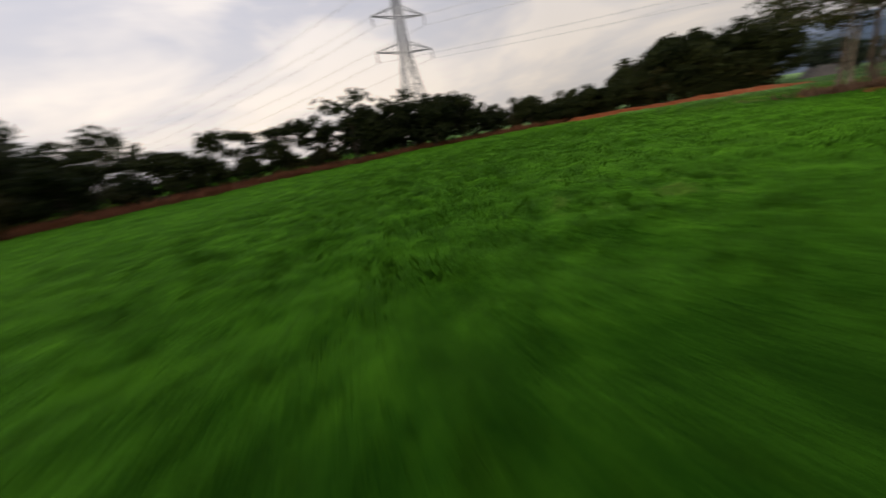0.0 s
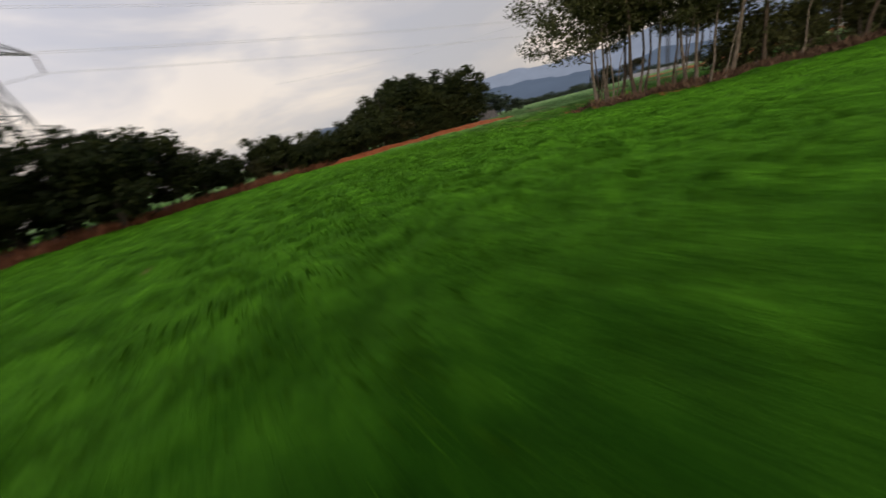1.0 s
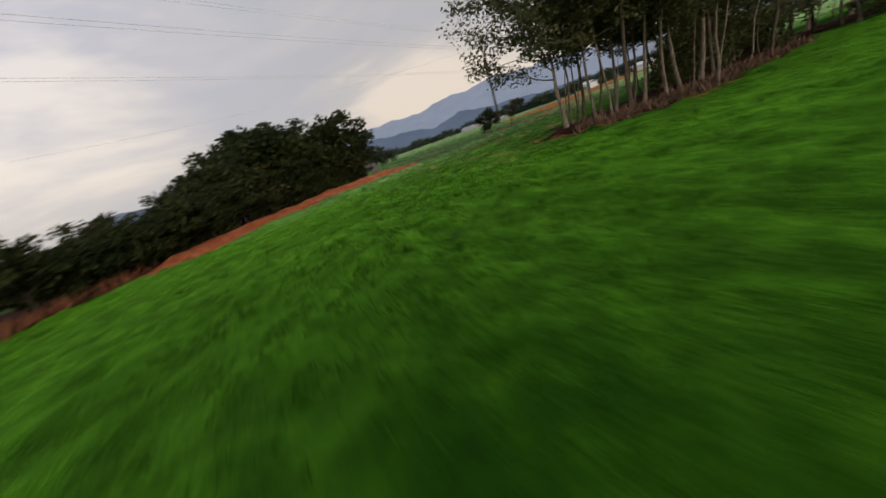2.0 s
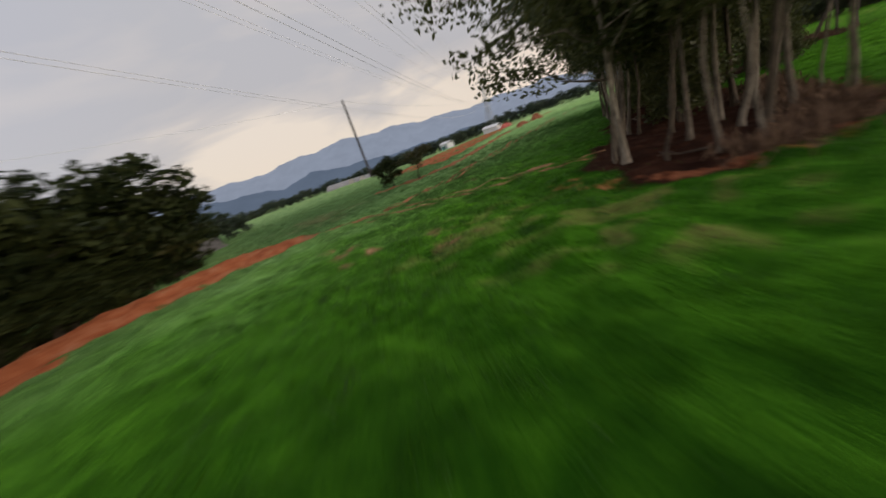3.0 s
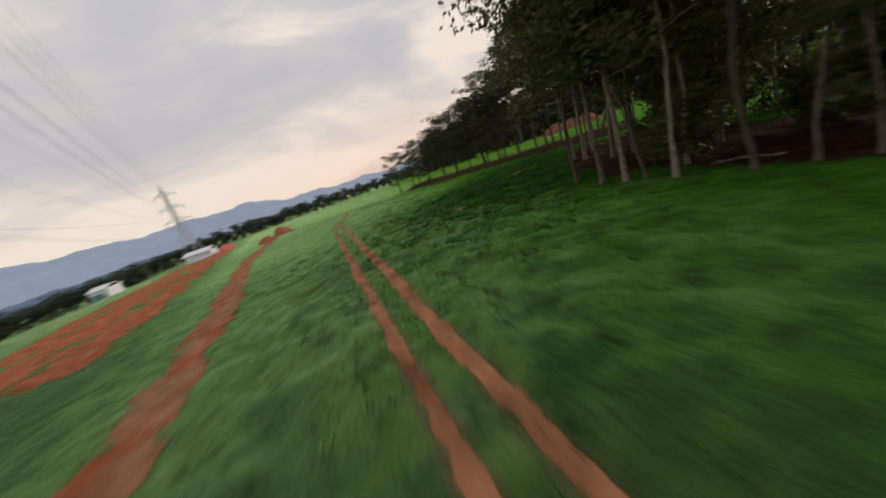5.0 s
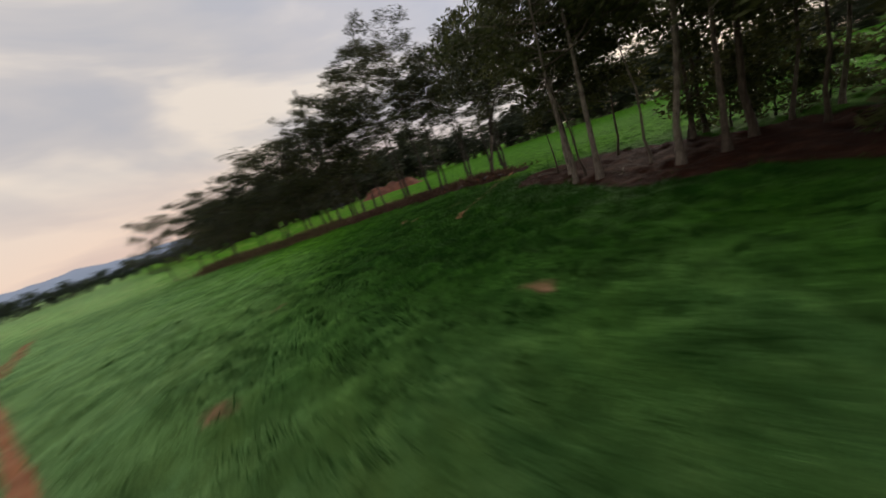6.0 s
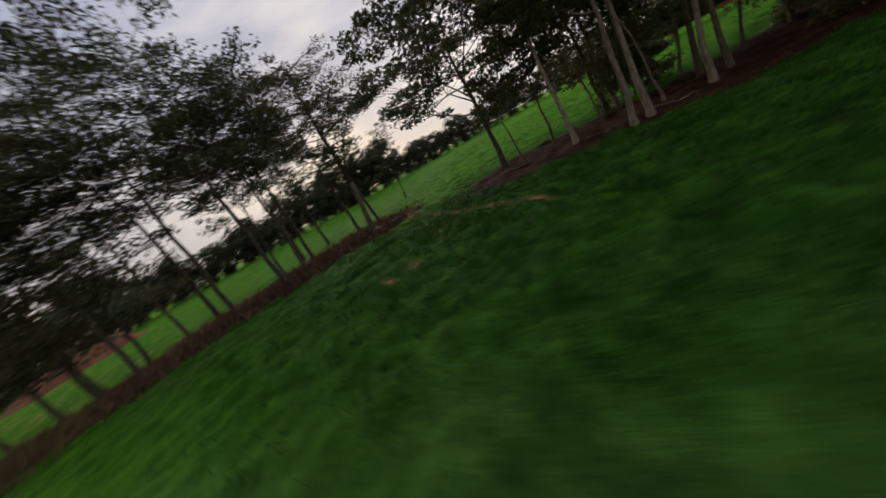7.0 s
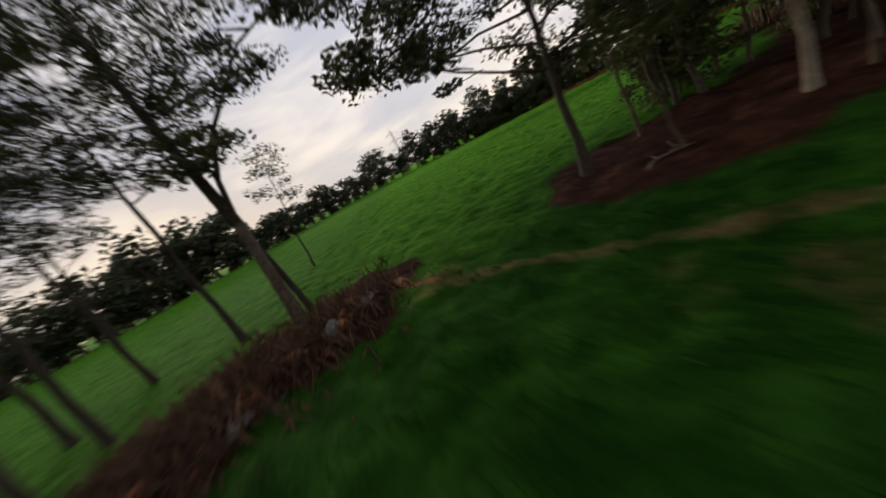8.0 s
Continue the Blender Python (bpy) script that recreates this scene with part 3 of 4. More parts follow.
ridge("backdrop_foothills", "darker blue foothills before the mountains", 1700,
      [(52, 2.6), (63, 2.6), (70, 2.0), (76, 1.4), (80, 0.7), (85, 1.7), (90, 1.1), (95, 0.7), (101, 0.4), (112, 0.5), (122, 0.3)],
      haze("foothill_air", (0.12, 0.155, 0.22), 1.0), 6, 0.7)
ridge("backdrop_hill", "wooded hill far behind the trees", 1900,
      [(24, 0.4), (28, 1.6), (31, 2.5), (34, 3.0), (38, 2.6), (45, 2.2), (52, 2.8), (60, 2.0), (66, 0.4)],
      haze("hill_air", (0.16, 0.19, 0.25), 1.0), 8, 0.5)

# ---- building blocks ----


def tube(points, radii, sides=6):
    points = [Vector(p) for p in points]
    verts, faces = [], []
    for i, p in enumerate(points):
        d = (points[min(i + 1, len(points) - 1)] - points[max(i - 1, 0)]).normalized()
        a = d.orthogonal().normalized()
        b = d.cross(a)
        for k in range(sides):
            t = 2 * math.pi * k / sides
            verts.append(p + (a * math.cos(t) + b * math.sin(t)) * radii[i])
    for i in range(len(points) - 1):
        for k in range(sides):
            a0, a1 = i * sides + k, i * sides + (k + 1) % sides
            faces.append((a0, a1, a1 + sides, a0 + sides))
    faces.append(tuple(range(sides))[::-1])
    faces.append(tuple(range((len(points) - 1) * sides, len(points) * sides)))
    return verts, faces


class Pile:
    """Collects pieces into one mesh."""

    def __init__(self):
        self.v, self.f = [], []

    def add(self, verts, faces):
        o = len(self.v)
        self.v += [tuple(p) for p in verts]
        self.f += [tuple(i + o for i in f) for f in faces]

    def mesh(self, name, mat):
        me = bpy.data.meshes.new(name)
        me.from_pydata(self.v, [], self.f)
        me.materials.append(mat)
        return me


def part(name, me, parent, label=""):
    ob = new(name, me)
    ob.parent = parent
    return tagged(ob, label)


def leaves(r, centres, radii, count, size, squash=0.6, aspect=0.45):
    """Small pointed leaves scattered in clumps."""
    c = np.repeat(np.asarray(centres), count, 0)
    rad = np.repeat(np.asarray(radii), count)[:, None]
    m = len(c)
    off = r.normal(size=(m, 3))
    far = np.linalg.norm(off, axis=1)[:, None]
    off = off * np.minimum(1, 1.75 / far) * np.array([0.55, 0.55, 0.55 * squash])
    p = c + off * rad
    along = r.normal(size=(m, 3)) * [1, 1, 0.6]
    along /= np.linalg.norm(along, axis=1)[:, None]
    side = np.cross(along, r.normal(size=(m, 3)))
    side /= np.linalg.norm(side, axis=1)[:, None]
    s = size * r.uniform(0.55, 1.35, (m, 1))
    v = np.stack([p - along * s, p + side * s * aspect, p + along * s, p - side * s * aspect], 1).reshape(-1, 3)
    return v, np.arange(4 * m).reshape(-1, 4)


def tree(name, label, seed, height, girth, bare, spread, limbs, count, leaf, leaf_mat, bark, lean=0.5, clump=0.75, group="", squash=0.6, split=False, twigs=2):
    r = np.random.default_rng(seed)
    root = tagged(new(name), label, "tree", group)
    m = 9
    hz = np.linspace(0, 0.9 * height, m)
    wob = np.cumsum(r.normal(size=(m, 2)) * 0.06 * height / 9, 0) + np.outer(np.linspace(0, 1, m) ** 1.5, r.normal(size=2)) * lean
    wob -= wob[0]
    pts = np.column_stack([wob, hz])
    rad = girth * (1 - 0.88 * np.linspace(0, 1, m) ** 0.9)
    full = np.vstack([[0, 0, -0.25], [0, 0, 0.0], pts[0] * 0 + [0, 0, 0.35], pts[1:]])
    rr = np.concatenate([[girth * 1.7, girth * 1.45, girth * 1.1], rad[1:]])
    trunk = Pile()
    trunk.add(*tube(full, rr, 8))
    centres, radii = [], []
    for i in range(limbs):
        u = (i + r.uniform(0, 0.8)) / limbs
        h = bare + (0.88 * height - bare) * u
        start = np.array([np.interp(h, hz, pts[:, 0]), np.interp(h, hz, pts[:, 1]), h])
        a = i * 2.4 + r.uniform(-0.5, 0.5)
        length = spread * (1 - 0.5 * u ** 1.4) * r.uniform(0.65, 1.15) * (0.75 if u < 0.12 else 1)
        rise = length * r.uniform(0.15, 0.6)
        s = np.linspace(0, 1, 5)
        wig = r.normal(size=(5, 3)) * 0.06 * length * s[:, None]
        line = start + np.column_stack([np.cos(a) * length * s, np.sin(a) * length * s, rise * s ** 1.2]) + wig
        g = max(0.02, np.interp(h, hz, rad) * 0.55)
        boughs = Pile() if split else trunk
        boughs.add(*tube(line, np.linspace(g, 0.012, 5), 5 if split else 4))
        centres += [line[4], line[3] + r.normal(size=3) * 0.2]
        radii += [clump * r.uniform(0.8, 1.25), clump * r.uniform(0.6, 1.0)]
        for k in range(twigs):
            f = r.uniform(0.3, 0.97)
            q = start + (line[4] - start) * f
            b = a + r.choice([-1, 1]) * r.uniform(0.5, 1.2)
            sl = length * r.uniform(0.3, 0.55)
            end = q + np.array([np.cos(b) * sl, np.sin(b) * sl, sl * r.uniform(0.0, 0.55)])
            boughs.add(*tube([q, (q + end) / 2 + r.normal(size=3) * 0.06, end], [g * 0.45, g * 0.3, 0.008], 3))
            centres.append(end)
            radii.append(clump * r.uniform(0.6, 1.15))
        if split:
            limb = part("limb", boughs.mesh("limb", bark), root)
            v, f = leaves(r, centres, radii, count, leaf, squash)
            tagged(part("foliage", shape("foliage", v, f, leaf_mat), limb), kind="stuff")
            centres, radii = [], []
    centres.append(pts[-1])
    radii.append(clump)
    me = trunk.mesh("trunk", bark)
    me.polygons.foreach_set("use_smooth", np.ones(len(me.polygons), bool))
    part("trunk", me, root)
    v, f = leaves(r, centres, radii, count, leaf, squash)
    tagged(part("crown", shape("crown", v, f, leaf_mat), root), kind="stuff")
    return root


def plant(model, spots, first=False):
    """Stands copies of the models on the land; each spot: x, y, size, turn, model."""
    for x, y, size, turn, k in spots:
        m = pose(x, y, float(land(np.array(x), np.array(y))) - 0.03, 0, 0, turn) @ Matrix.Diagonal((size, size, size * (0.94 + 0.12 * ((turn * 7) % 1)), 1))
        ob = copy_thing(model[k % len(model)], m)
    for ob in model:
        for o in (*ob.children_recursive, ob):
            bpy.data.objects.remove(o)


# ---- the belt of tall trees ----
belt = [tree("shade_tree", "tall shade tree with pale bare trunk and dark crown", 20 + i, h, g, b, s, 16, 58, 0.13, LEAF_STRIP, BARK_PALE, 0.8, 1.0, "trees of the belt", split=True, twigs=4)
        for i, (h, g, b, s) in enumerate([(12.5, 0.10, 4.0, 3.5), (13.5, 0.115, 4.4, 3.8), (11.2, 0.08, 3.6, 3.0), (12.8, 0.095, 4.6, 3.2)])]
spots = [(28.7, 20.5), (25.3, 20.0), (25.2, 18.2), (26.0, 15.5), (25.1, 14.3), (29.3, 19.6), (30.5, 18.2), (33.0, 15.2), (35.4, 13.2), (37.2, 11.4), (38.7, 10.5),
         (36.4, 12.2), (42.0, 7.7), (43.6, 6.3), (45.0, 5.0), (45.8, 4.6), (46.8, 3.2), (42.9, 4.9), (44.6, -2.8), (46.1, -5.3), (46.8, -6.0), (45.4, -8.1),
         (43.6, -1.9), (41.6, -2.3), (39.3, -2.4), (41.2, -0.5), (37.4, -1.9), (28.6, 15.0), (30.2, 11.6), (32.4, 7.0)]
spots += [(28.5, 13.2), (27.5, 18.2), (31.5, 13.5), (31.8, 15.8), (41.0, 2.2), (40.2, -5.6), (41.2, -9.2), (38.8, -6.0), (29.6, 16.4), (26.6, 17.0)]
belt += [tree("shade_tree", "tall airy tree with pale trunk and open feathery crown", 30 + i, h, g, b, s, 15, 46, 0.125, LEAF_STRIP, BARK_PALE, 1.2, 0.85, "trees of the belt", 0.5, True, 5)
         for i, (h, g, b, s) in enumerate([(12.0, 0.125, 4.4, 3.8), (13.0, 0.135, 5.0, 4.0), (11.0, 0.11, 4.2, 3.4)])]
plant(belt, [(x, y, rng.uniform(0.86, 1.12), rng.uniform(0, 360), 4 + int(rng.integers(3)) if (y <= 2.5 and x >= 42.3) or (-1 < y < 13.5 and x < 41) else int(rng.integers(4))) for x, y in spots])

under = [tree("understory_bush", "dark leafy bush in the shade of the tall trees", 50 + i, h, 0.05, 0.2, s, 10, 60, 0.12, LEAF_STRIP, BARK_DARK, 0.3, 0.6, "bushes under the belt", 0.8) for i, (h, s) in enumerate([(2.6, 1.5), (3.2, 1.7)])]
spots = [(38.2, 7.3), (38.2, 5.2), (38.2, 3.1), (34.0, 10.1), (33.0, 11.5), (31.4, 13.4), (42.4, 2.6), (43.1, 4.5), (36.4, 8.6), (38.6, -5.0), (37.0, -4.2), (35.8, -3.0)]
plant(under, [(x, y, rng.uniform(0.8, 1.25), rng.uniform(0, 360), int(rng.integers(2))) for x, y in spots])

thicket = [tree("shade_tree", "low dense tree in the dark heart of the belt", 55 + i, h, 0.09, 1.3, s, 10, 46, 0.14, LEAF_STRIP, BARK_DARK, 0.6, 0.95, "trees of the belt", 0.75, False, 3) for i, (h, s) in enumerate([(6.0, 2.3), (7.0, 2.5)])]
spots = [(38.4, 2.4), (37.6, -4.8), (37.2, 6.2), (41.4, 2.8), (32.4, 12.4), (34.0, 9.2), (39.6, -6.2)]
plant(thicket, [(x, y, rng.uniform(0.85, 1.15), rng.uniform(0, 360), int(rng.integers(2))) for x, y in spots])

slim = [tree("slim_tree", "young tree with a thin pale stem and small crown", 57 + i, h, 0.055, 0.55 * h, 1.3, 8, 40, 0.12, LEAF_STRIP, BARK_PALE, 1.0, 0.6, "young trees of the belt", 0.6) for i, h in enumerate((7.5, 6.2, 8.6))]
spots = [(28.3, 20.9), (29.2, 20.0), (26.4, 20.7), (24.6, 19.4), (24.8, 15.6), (26.2, 13.6), (29.6, 10.0), (31.6, 8.2), (32.6, 16.4), (34.2, 14.2), (40.2, 9.0), (41.0, 8.4), (44.4, 5.6), (44.2, -4.4), (45.6, -6.8), (44.4, -10.6)]
plant(slim, [(x, y, rng.uniform(0.85, 1.15), rng.uniform(0, 360), int(rng.integers(3))) for x, y in spots])

row = [tree("row_tree", "spreading feathery tree with slim dark trunk", 40 + i, h, g, b, s, 18, 44, 0.12, LEAF_ROW, BARK_DARK, 0.9, 0.8, "trees of the row", 0.42, True, 6)
       for i, (h, g, b, s) in enumerate([(16.0, 0.15, 6.6, 4.6), (14.2, 0.12, 5.8, 4.2), (17.0, 0.165, 7.0, 4.8)])]
spots = [(39.8, -26.2), (39.5, -30.4), (42.0, -31.4), (47.9, -24.6), (48.9, -25.6), (51.2, -27.6), (53.6, -27.9), (46.0, -29.2), (50.2, -31.5), (55.8, -28.6), (43.4, -28.7), (37.0, -33.0), (57.0, -30.0)]
plant(row, [(x, y, rng.uniform(0.88, 1.05) * (1 - 0.1 * float(smooth(51, 58, x))), rng.uniform(0, 360), int(rng.integers(3))) for x, y in spots])

bushy = [tree("row_tree", "low bushy tree with dense olive crown in the row", 46 + i, h, 0.11, 1.7, s, 16, 34, 0.125, LEAF_ROW, BARK_DARK, 0.6, 0.9, "trees of the row", 0.5, True, 5) for i, (h, s) in enumerate([(11.2, 3.7), (9.8, 3.4)])]
spots = [(58.4, -28.4), (59.6, -31.4), (61.4, -29.2), (64.0, -29.2), (66.6, -31.0), (69.4, -30.0), (72.0, -31.8), (62.6, -33.0), (56.6, -30.6), (54.4, -31.4), (68.0, -33.6), (60.6, -34.6), (65.4, -34.2), (71.4, -35.0), (74.5, -34.0), (77.5, -34.0)]
plant(bushy, [(x, y, rng.uniform(0.9, 1.1) * (1.08 - 0.3 * float(smooth(57, 72, x))), rng.uniform(0, 360), int(rng.integers(2))) for x, y in spots])

spreading = [tree("shade_tree", "wide spreading tree with layered feathery crown at the belt's end", 49, 11.5, 0.17, 3.4, 6.3, 22, 88, 0.135, LEAF_ROW, BARK_DARK, 0.9, 0.95, "trees of the belt", 0.4, True, 7)]
plant(spreading, [(42.3, -12.1, 1.0, 140, 0)])
leaning = [tree("shade_tree", "broad shade tree with pale trunk and low hanging leafy boughs", 44, 11.0, 0.13, 3.0, 5.4, 18, 52, 0.13, LEAF_STRIP, BARK_PALE, 0.6, 1.0, "trees of the belt", 0.65, True, 6)]
plant(leaning, [(27.6, 21.1, 1.0, 25, 0)])
airy = [tree("shade_tree", "slender young tree with sparse airy crown", 48, 9.0, 0.075, 4.4, 1.6, 12, 14, 0.11, LEAF_ROW, BARK_DARK, 0.8, 0.6, "", 0.5, True, 3)]
plant(airy, [(31.5, -25.3, 1.0, 60, 0)])


def forked_tree():
    """The first tree of the row: two stems that meet, a leaning trunk and a crooked side limb."""
    r = np.random.default_rng(47)
    root = tagged(new("row_tree"), "forked tree with two pale lower stems and dark leaning trunk", "tree", "trees of the row")
    bx, by = 43.7, -21.9
    bz = float(land(np.array(bx), np.array(by)))
    root.matrix_basis = pose(bx, by, bz)
    fork = Vector((-1.4, -0.5, 3.6))
    trunk_line = [fork, Vector((-2.0, -1.0, 5.7)), Vector((-2.6, -1.5, 7.9)), Vector((-3.4, -2.0, 10.7)), Vector((-4.0, -2.1, 13.2))]
    side_line = [fork, Vector((-1.8, -0.4, 5.0)), Vector((-2.2, 0.15, 6.3)), Vector((-2.65, 2.0, 8.1)), Vector((-2.8, 3.6, 8.7))]
    for line, rad, bark in (([(0, 0, -0.3), (-0.1, 0, 0.1), (-0.65, -0.2, 1.7), fork], [0.30, 0.22, 0.16, 0.16], BARK_PALE), ([(-1.7, -0.3, -0.3), (-1.7, -0.3, 0.1), (-1.6, -0.4, 1.8), fork], [0.16, 0.12, 0.10, 0.10], BARK_DARK),
                            (trunk_line, [0.19, 0.17, 0.14, 0.10, 0.03], BARK_DARK), (side_line, [0.10, 0.085, 0.075, 0.05, 0.02], BARK_DARK)):
        w = Pile()
        w.add(*tube(line, rad, 8))
        me = w.mesh("trunk", bark)
        me.polygons.foreach_set("use_smooth", np.ones(len(me.polygons), bool))
        part("trunk", me, root)
    for i in range(30):
        line = side_line if i % 3 == 2 else trunk_line
        f = r.uniform(0.9, 3.9)
        q = np.array(line[int(f)].lerp(line[int(f) + 1], f % 1))
        a, length = i * 2.4 + r.uniform(-0.4, 0.4), r.uniform(1.6, 4.0) * (0.6 if i % 3 == 2 else 1.0)
        end = q + np.array([np.cos(a) * length, np.sin(a) * length, length * r.uniform(0.1, 0.5)])
        mid_p = (q + end) / 2 + r.normal(size=3) * 0.15
        limb = Pile()
        limb.add(*tube([q, mid_p, end], [0.05, 0.03, 0.01], 5))
        centres, radii = [end, (mid_p + end) / 2], [0.8, 0.55]
        for _ in range(5):
            s0 = q + (end - q) * r.uniform(0.35, 0.95)
            b = a + r.choice([-1, 1]) * r.uniform(0.4, 1.2)
            tip = s0 + np.array([np.cos(b), np.sin(b), r.uniform(-0.1, 0.5)]) * length * r.uniform(0.25, 0.5)
            limb.add(*tube([s0, (s0 + tip) / 2 + r.normal(size=3) * 0.05, tip], [0.022, 0.015, 0.006], 3))
            centres.append(tip)
            radii.append(r.uniform(0.45, 0.8))
        ob = part("limb", limb.mesh("limb", BARK_DARK), root)
        v, fc = leaves(r, centres, radii, 30, 0.11, 0.42)
        tagged(part("foliage", shape("foliage", v, fc, LEAF_ROW), ob), kind="stuff")


forked_tree()

# ---- the wood round the meadow ----
wood = [tree("wood_tree", "dense dark evergreen tree at the meadow's edge", 60 + i, h, 0.16, b, s, 11, 44, 0.26, mat, BARK_DARK, 0.5, 1.0, "trees of the wood", 0.75)
        for i, (h, b, s, mat) in enumerate([(5.2, 0.5, 2.4, LEAF_WOOD), (6.6, 0.8, 2.9, LEAF_WOOD), (4.2, 0.4, 2.2, LEAF_WARM), (7.6, 1.0, 3.3, LEAF_WOOD)])]
wood += [tree("wood_tree", "open-crowned tree with bare stem at the meadow's edge", 70 + i, h, 0.09, b, s, 9, 42, 0.17, LEAF_WOOD, BARK_DARK, 0.8, 0.8, "trees of the wood", 0.5) for i, (h, b, s) in enumerate([(4.6, 2.2, 2.4), (5.0, 2.5, 2.6)])]
EDGE = [(-46, 4), (-34, 14), (-27, 21.5), (-19, 29), (-10, 38), (0, 43.5), (11, 48), (20, 48.2), (28, 46.8), (34, 46.4), (39.5, 44.6), (43.6, 42.4), (45.6, 41.6)]
spots = []
for (ax, ay), (bx, by) in zip(EDGE, EDGE[1:]):
    length = math.hypot(bx - ax, by - ay)
    nx, ny = -(by - ay) / length, (bx - ax) / length
    for d in np.arange(0, length, 2.3):
        for depth in (1.0, 4.0, 8.0):
            f = (d + rng.uniform(-0.7, 0.7)) / length
            x, y = ax + (bx - ax) * f + nx * (depth + rng.uniform(0, 1.5)), ay + (by - ay) * f + ny * (depth + rng.uniform(0, 1.5))
            big = 1.0 + 0.22 * smooth(27, 34, x) - 0.36 * smooth(4, 10, x) * (1 - smooth(29, 35, x))
            kind = int(rng.choice([0, 0, 1, 2, 3] if depth < 3 else [0, 1, 1, 3]))
            if x < -9:
                kind, big = (int(rng.choice([0, 0, 2])), 0.62) if depth < 3 else (4 + int(rng.integers(2)), 1.1)
                if rng.uniform() < (0.0, 0.3, 0.6)[int(depth > 3) + int(depth > 7)]:
                    continue
            spots.append((float(x), float(y), float(rng.uniform(0.72, 1.05 if x > -9 else 1.2) * big), rng.uniform(0, 360), kind))
    if bx < 1:
        for d in np.arange(0, length, 1.9):
            f = d / length
            spots.append((float(ax + (bx - ax) * f + nx * 10.5), float(ay + (by - ay) * f + ny * 10.5), float(rng.uniform(0.36, 0.48)), rng.uniform(0, 360), 0))
spots.append((1.6, 43.5, 1.1, 40, 0))
for f in np.arange(0, 1, 0.028):
    x = 16 + 29 * f
    spots.append((float(x), float(np.interp(x, [p[0] for p in EDGE], [p[1] for p in EDGE]) + rng.uniform(0.1, 0.6)), float(rng.uniform(0.42, 0.62)), rng.uniform(0, 360), int(rng.choice([0, 0, 1]))))
plant(wood, [p for p in spots if not (p[0] > 47 and p[1] < 40)])

# the western wood across the meadow
west = [tree("forest_tree", "dark wood tree across the far side of the meadow", 75 + i, h, 0.2, 0.4, s, 7, 30, 0.42, LEAF_WEST, BARK_DARK, 0.4, 1.5, "trees of the far wood", 0.75, False, 1) for i, (h, s) in enumerate([(7.0, 3.2), (8.6, 3.6), (6.2, 3.0)])]
spots = []
for a in np.arange(-208, -55, 1.55):
    for depth in (0, 7):
        d = (112 if a > -166 else 92) + 12 * math.sin(a * 0.11) + depth + rng.uniform(-3, 3)
        spots.append((52 + d * math.sin(radians(a)), -17 + d * math.cos(radians(a)), rng.uniform(0.65, 1.6) * (1.4 if a < -118 else 1.0), rng.uniform(0, 360), int(rng.integers(3))))
plant(west, spots)

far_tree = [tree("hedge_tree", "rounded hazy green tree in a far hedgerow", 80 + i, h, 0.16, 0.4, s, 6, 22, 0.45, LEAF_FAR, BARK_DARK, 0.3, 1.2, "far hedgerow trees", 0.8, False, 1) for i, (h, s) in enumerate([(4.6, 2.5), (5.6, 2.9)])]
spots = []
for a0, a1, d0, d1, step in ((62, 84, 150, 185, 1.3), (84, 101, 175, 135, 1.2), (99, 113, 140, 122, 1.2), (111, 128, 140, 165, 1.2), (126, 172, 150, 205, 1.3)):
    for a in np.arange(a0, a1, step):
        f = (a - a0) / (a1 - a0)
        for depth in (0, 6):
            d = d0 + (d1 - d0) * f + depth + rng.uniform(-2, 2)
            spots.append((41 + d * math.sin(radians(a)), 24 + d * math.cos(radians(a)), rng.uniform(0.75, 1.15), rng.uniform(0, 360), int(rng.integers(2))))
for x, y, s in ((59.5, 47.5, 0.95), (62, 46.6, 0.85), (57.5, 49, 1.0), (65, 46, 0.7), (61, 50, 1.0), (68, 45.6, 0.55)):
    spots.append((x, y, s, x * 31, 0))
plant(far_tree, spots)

small = [tree("field_tree", "small leafy tree at the edge of the eastern track", 95, 3.4, 0.07, 0.5, 1.5, 11, 90, 0.12, LEAF_WOOD, BARK_DARK, 0.3, 0.6, "", 0.9),
         tree("field_tree", "small olive-brown tree with a slim pale trunk", 96, 3.6, 0.07, 1.5, 2.0, 10, 70, 0.11, LEAF_WARM, BARK_PALE, 0.9, 0.6, "", 0.55)]
plant(small, [(53.3, 25.7, 0.92, 20, 0), (53.2, 22.8, 0.95, 200, 1)])

# ---- power line ----


def beam(pile, a, b, w):
    pile.add(*tube([a, b], [w, w], 4))


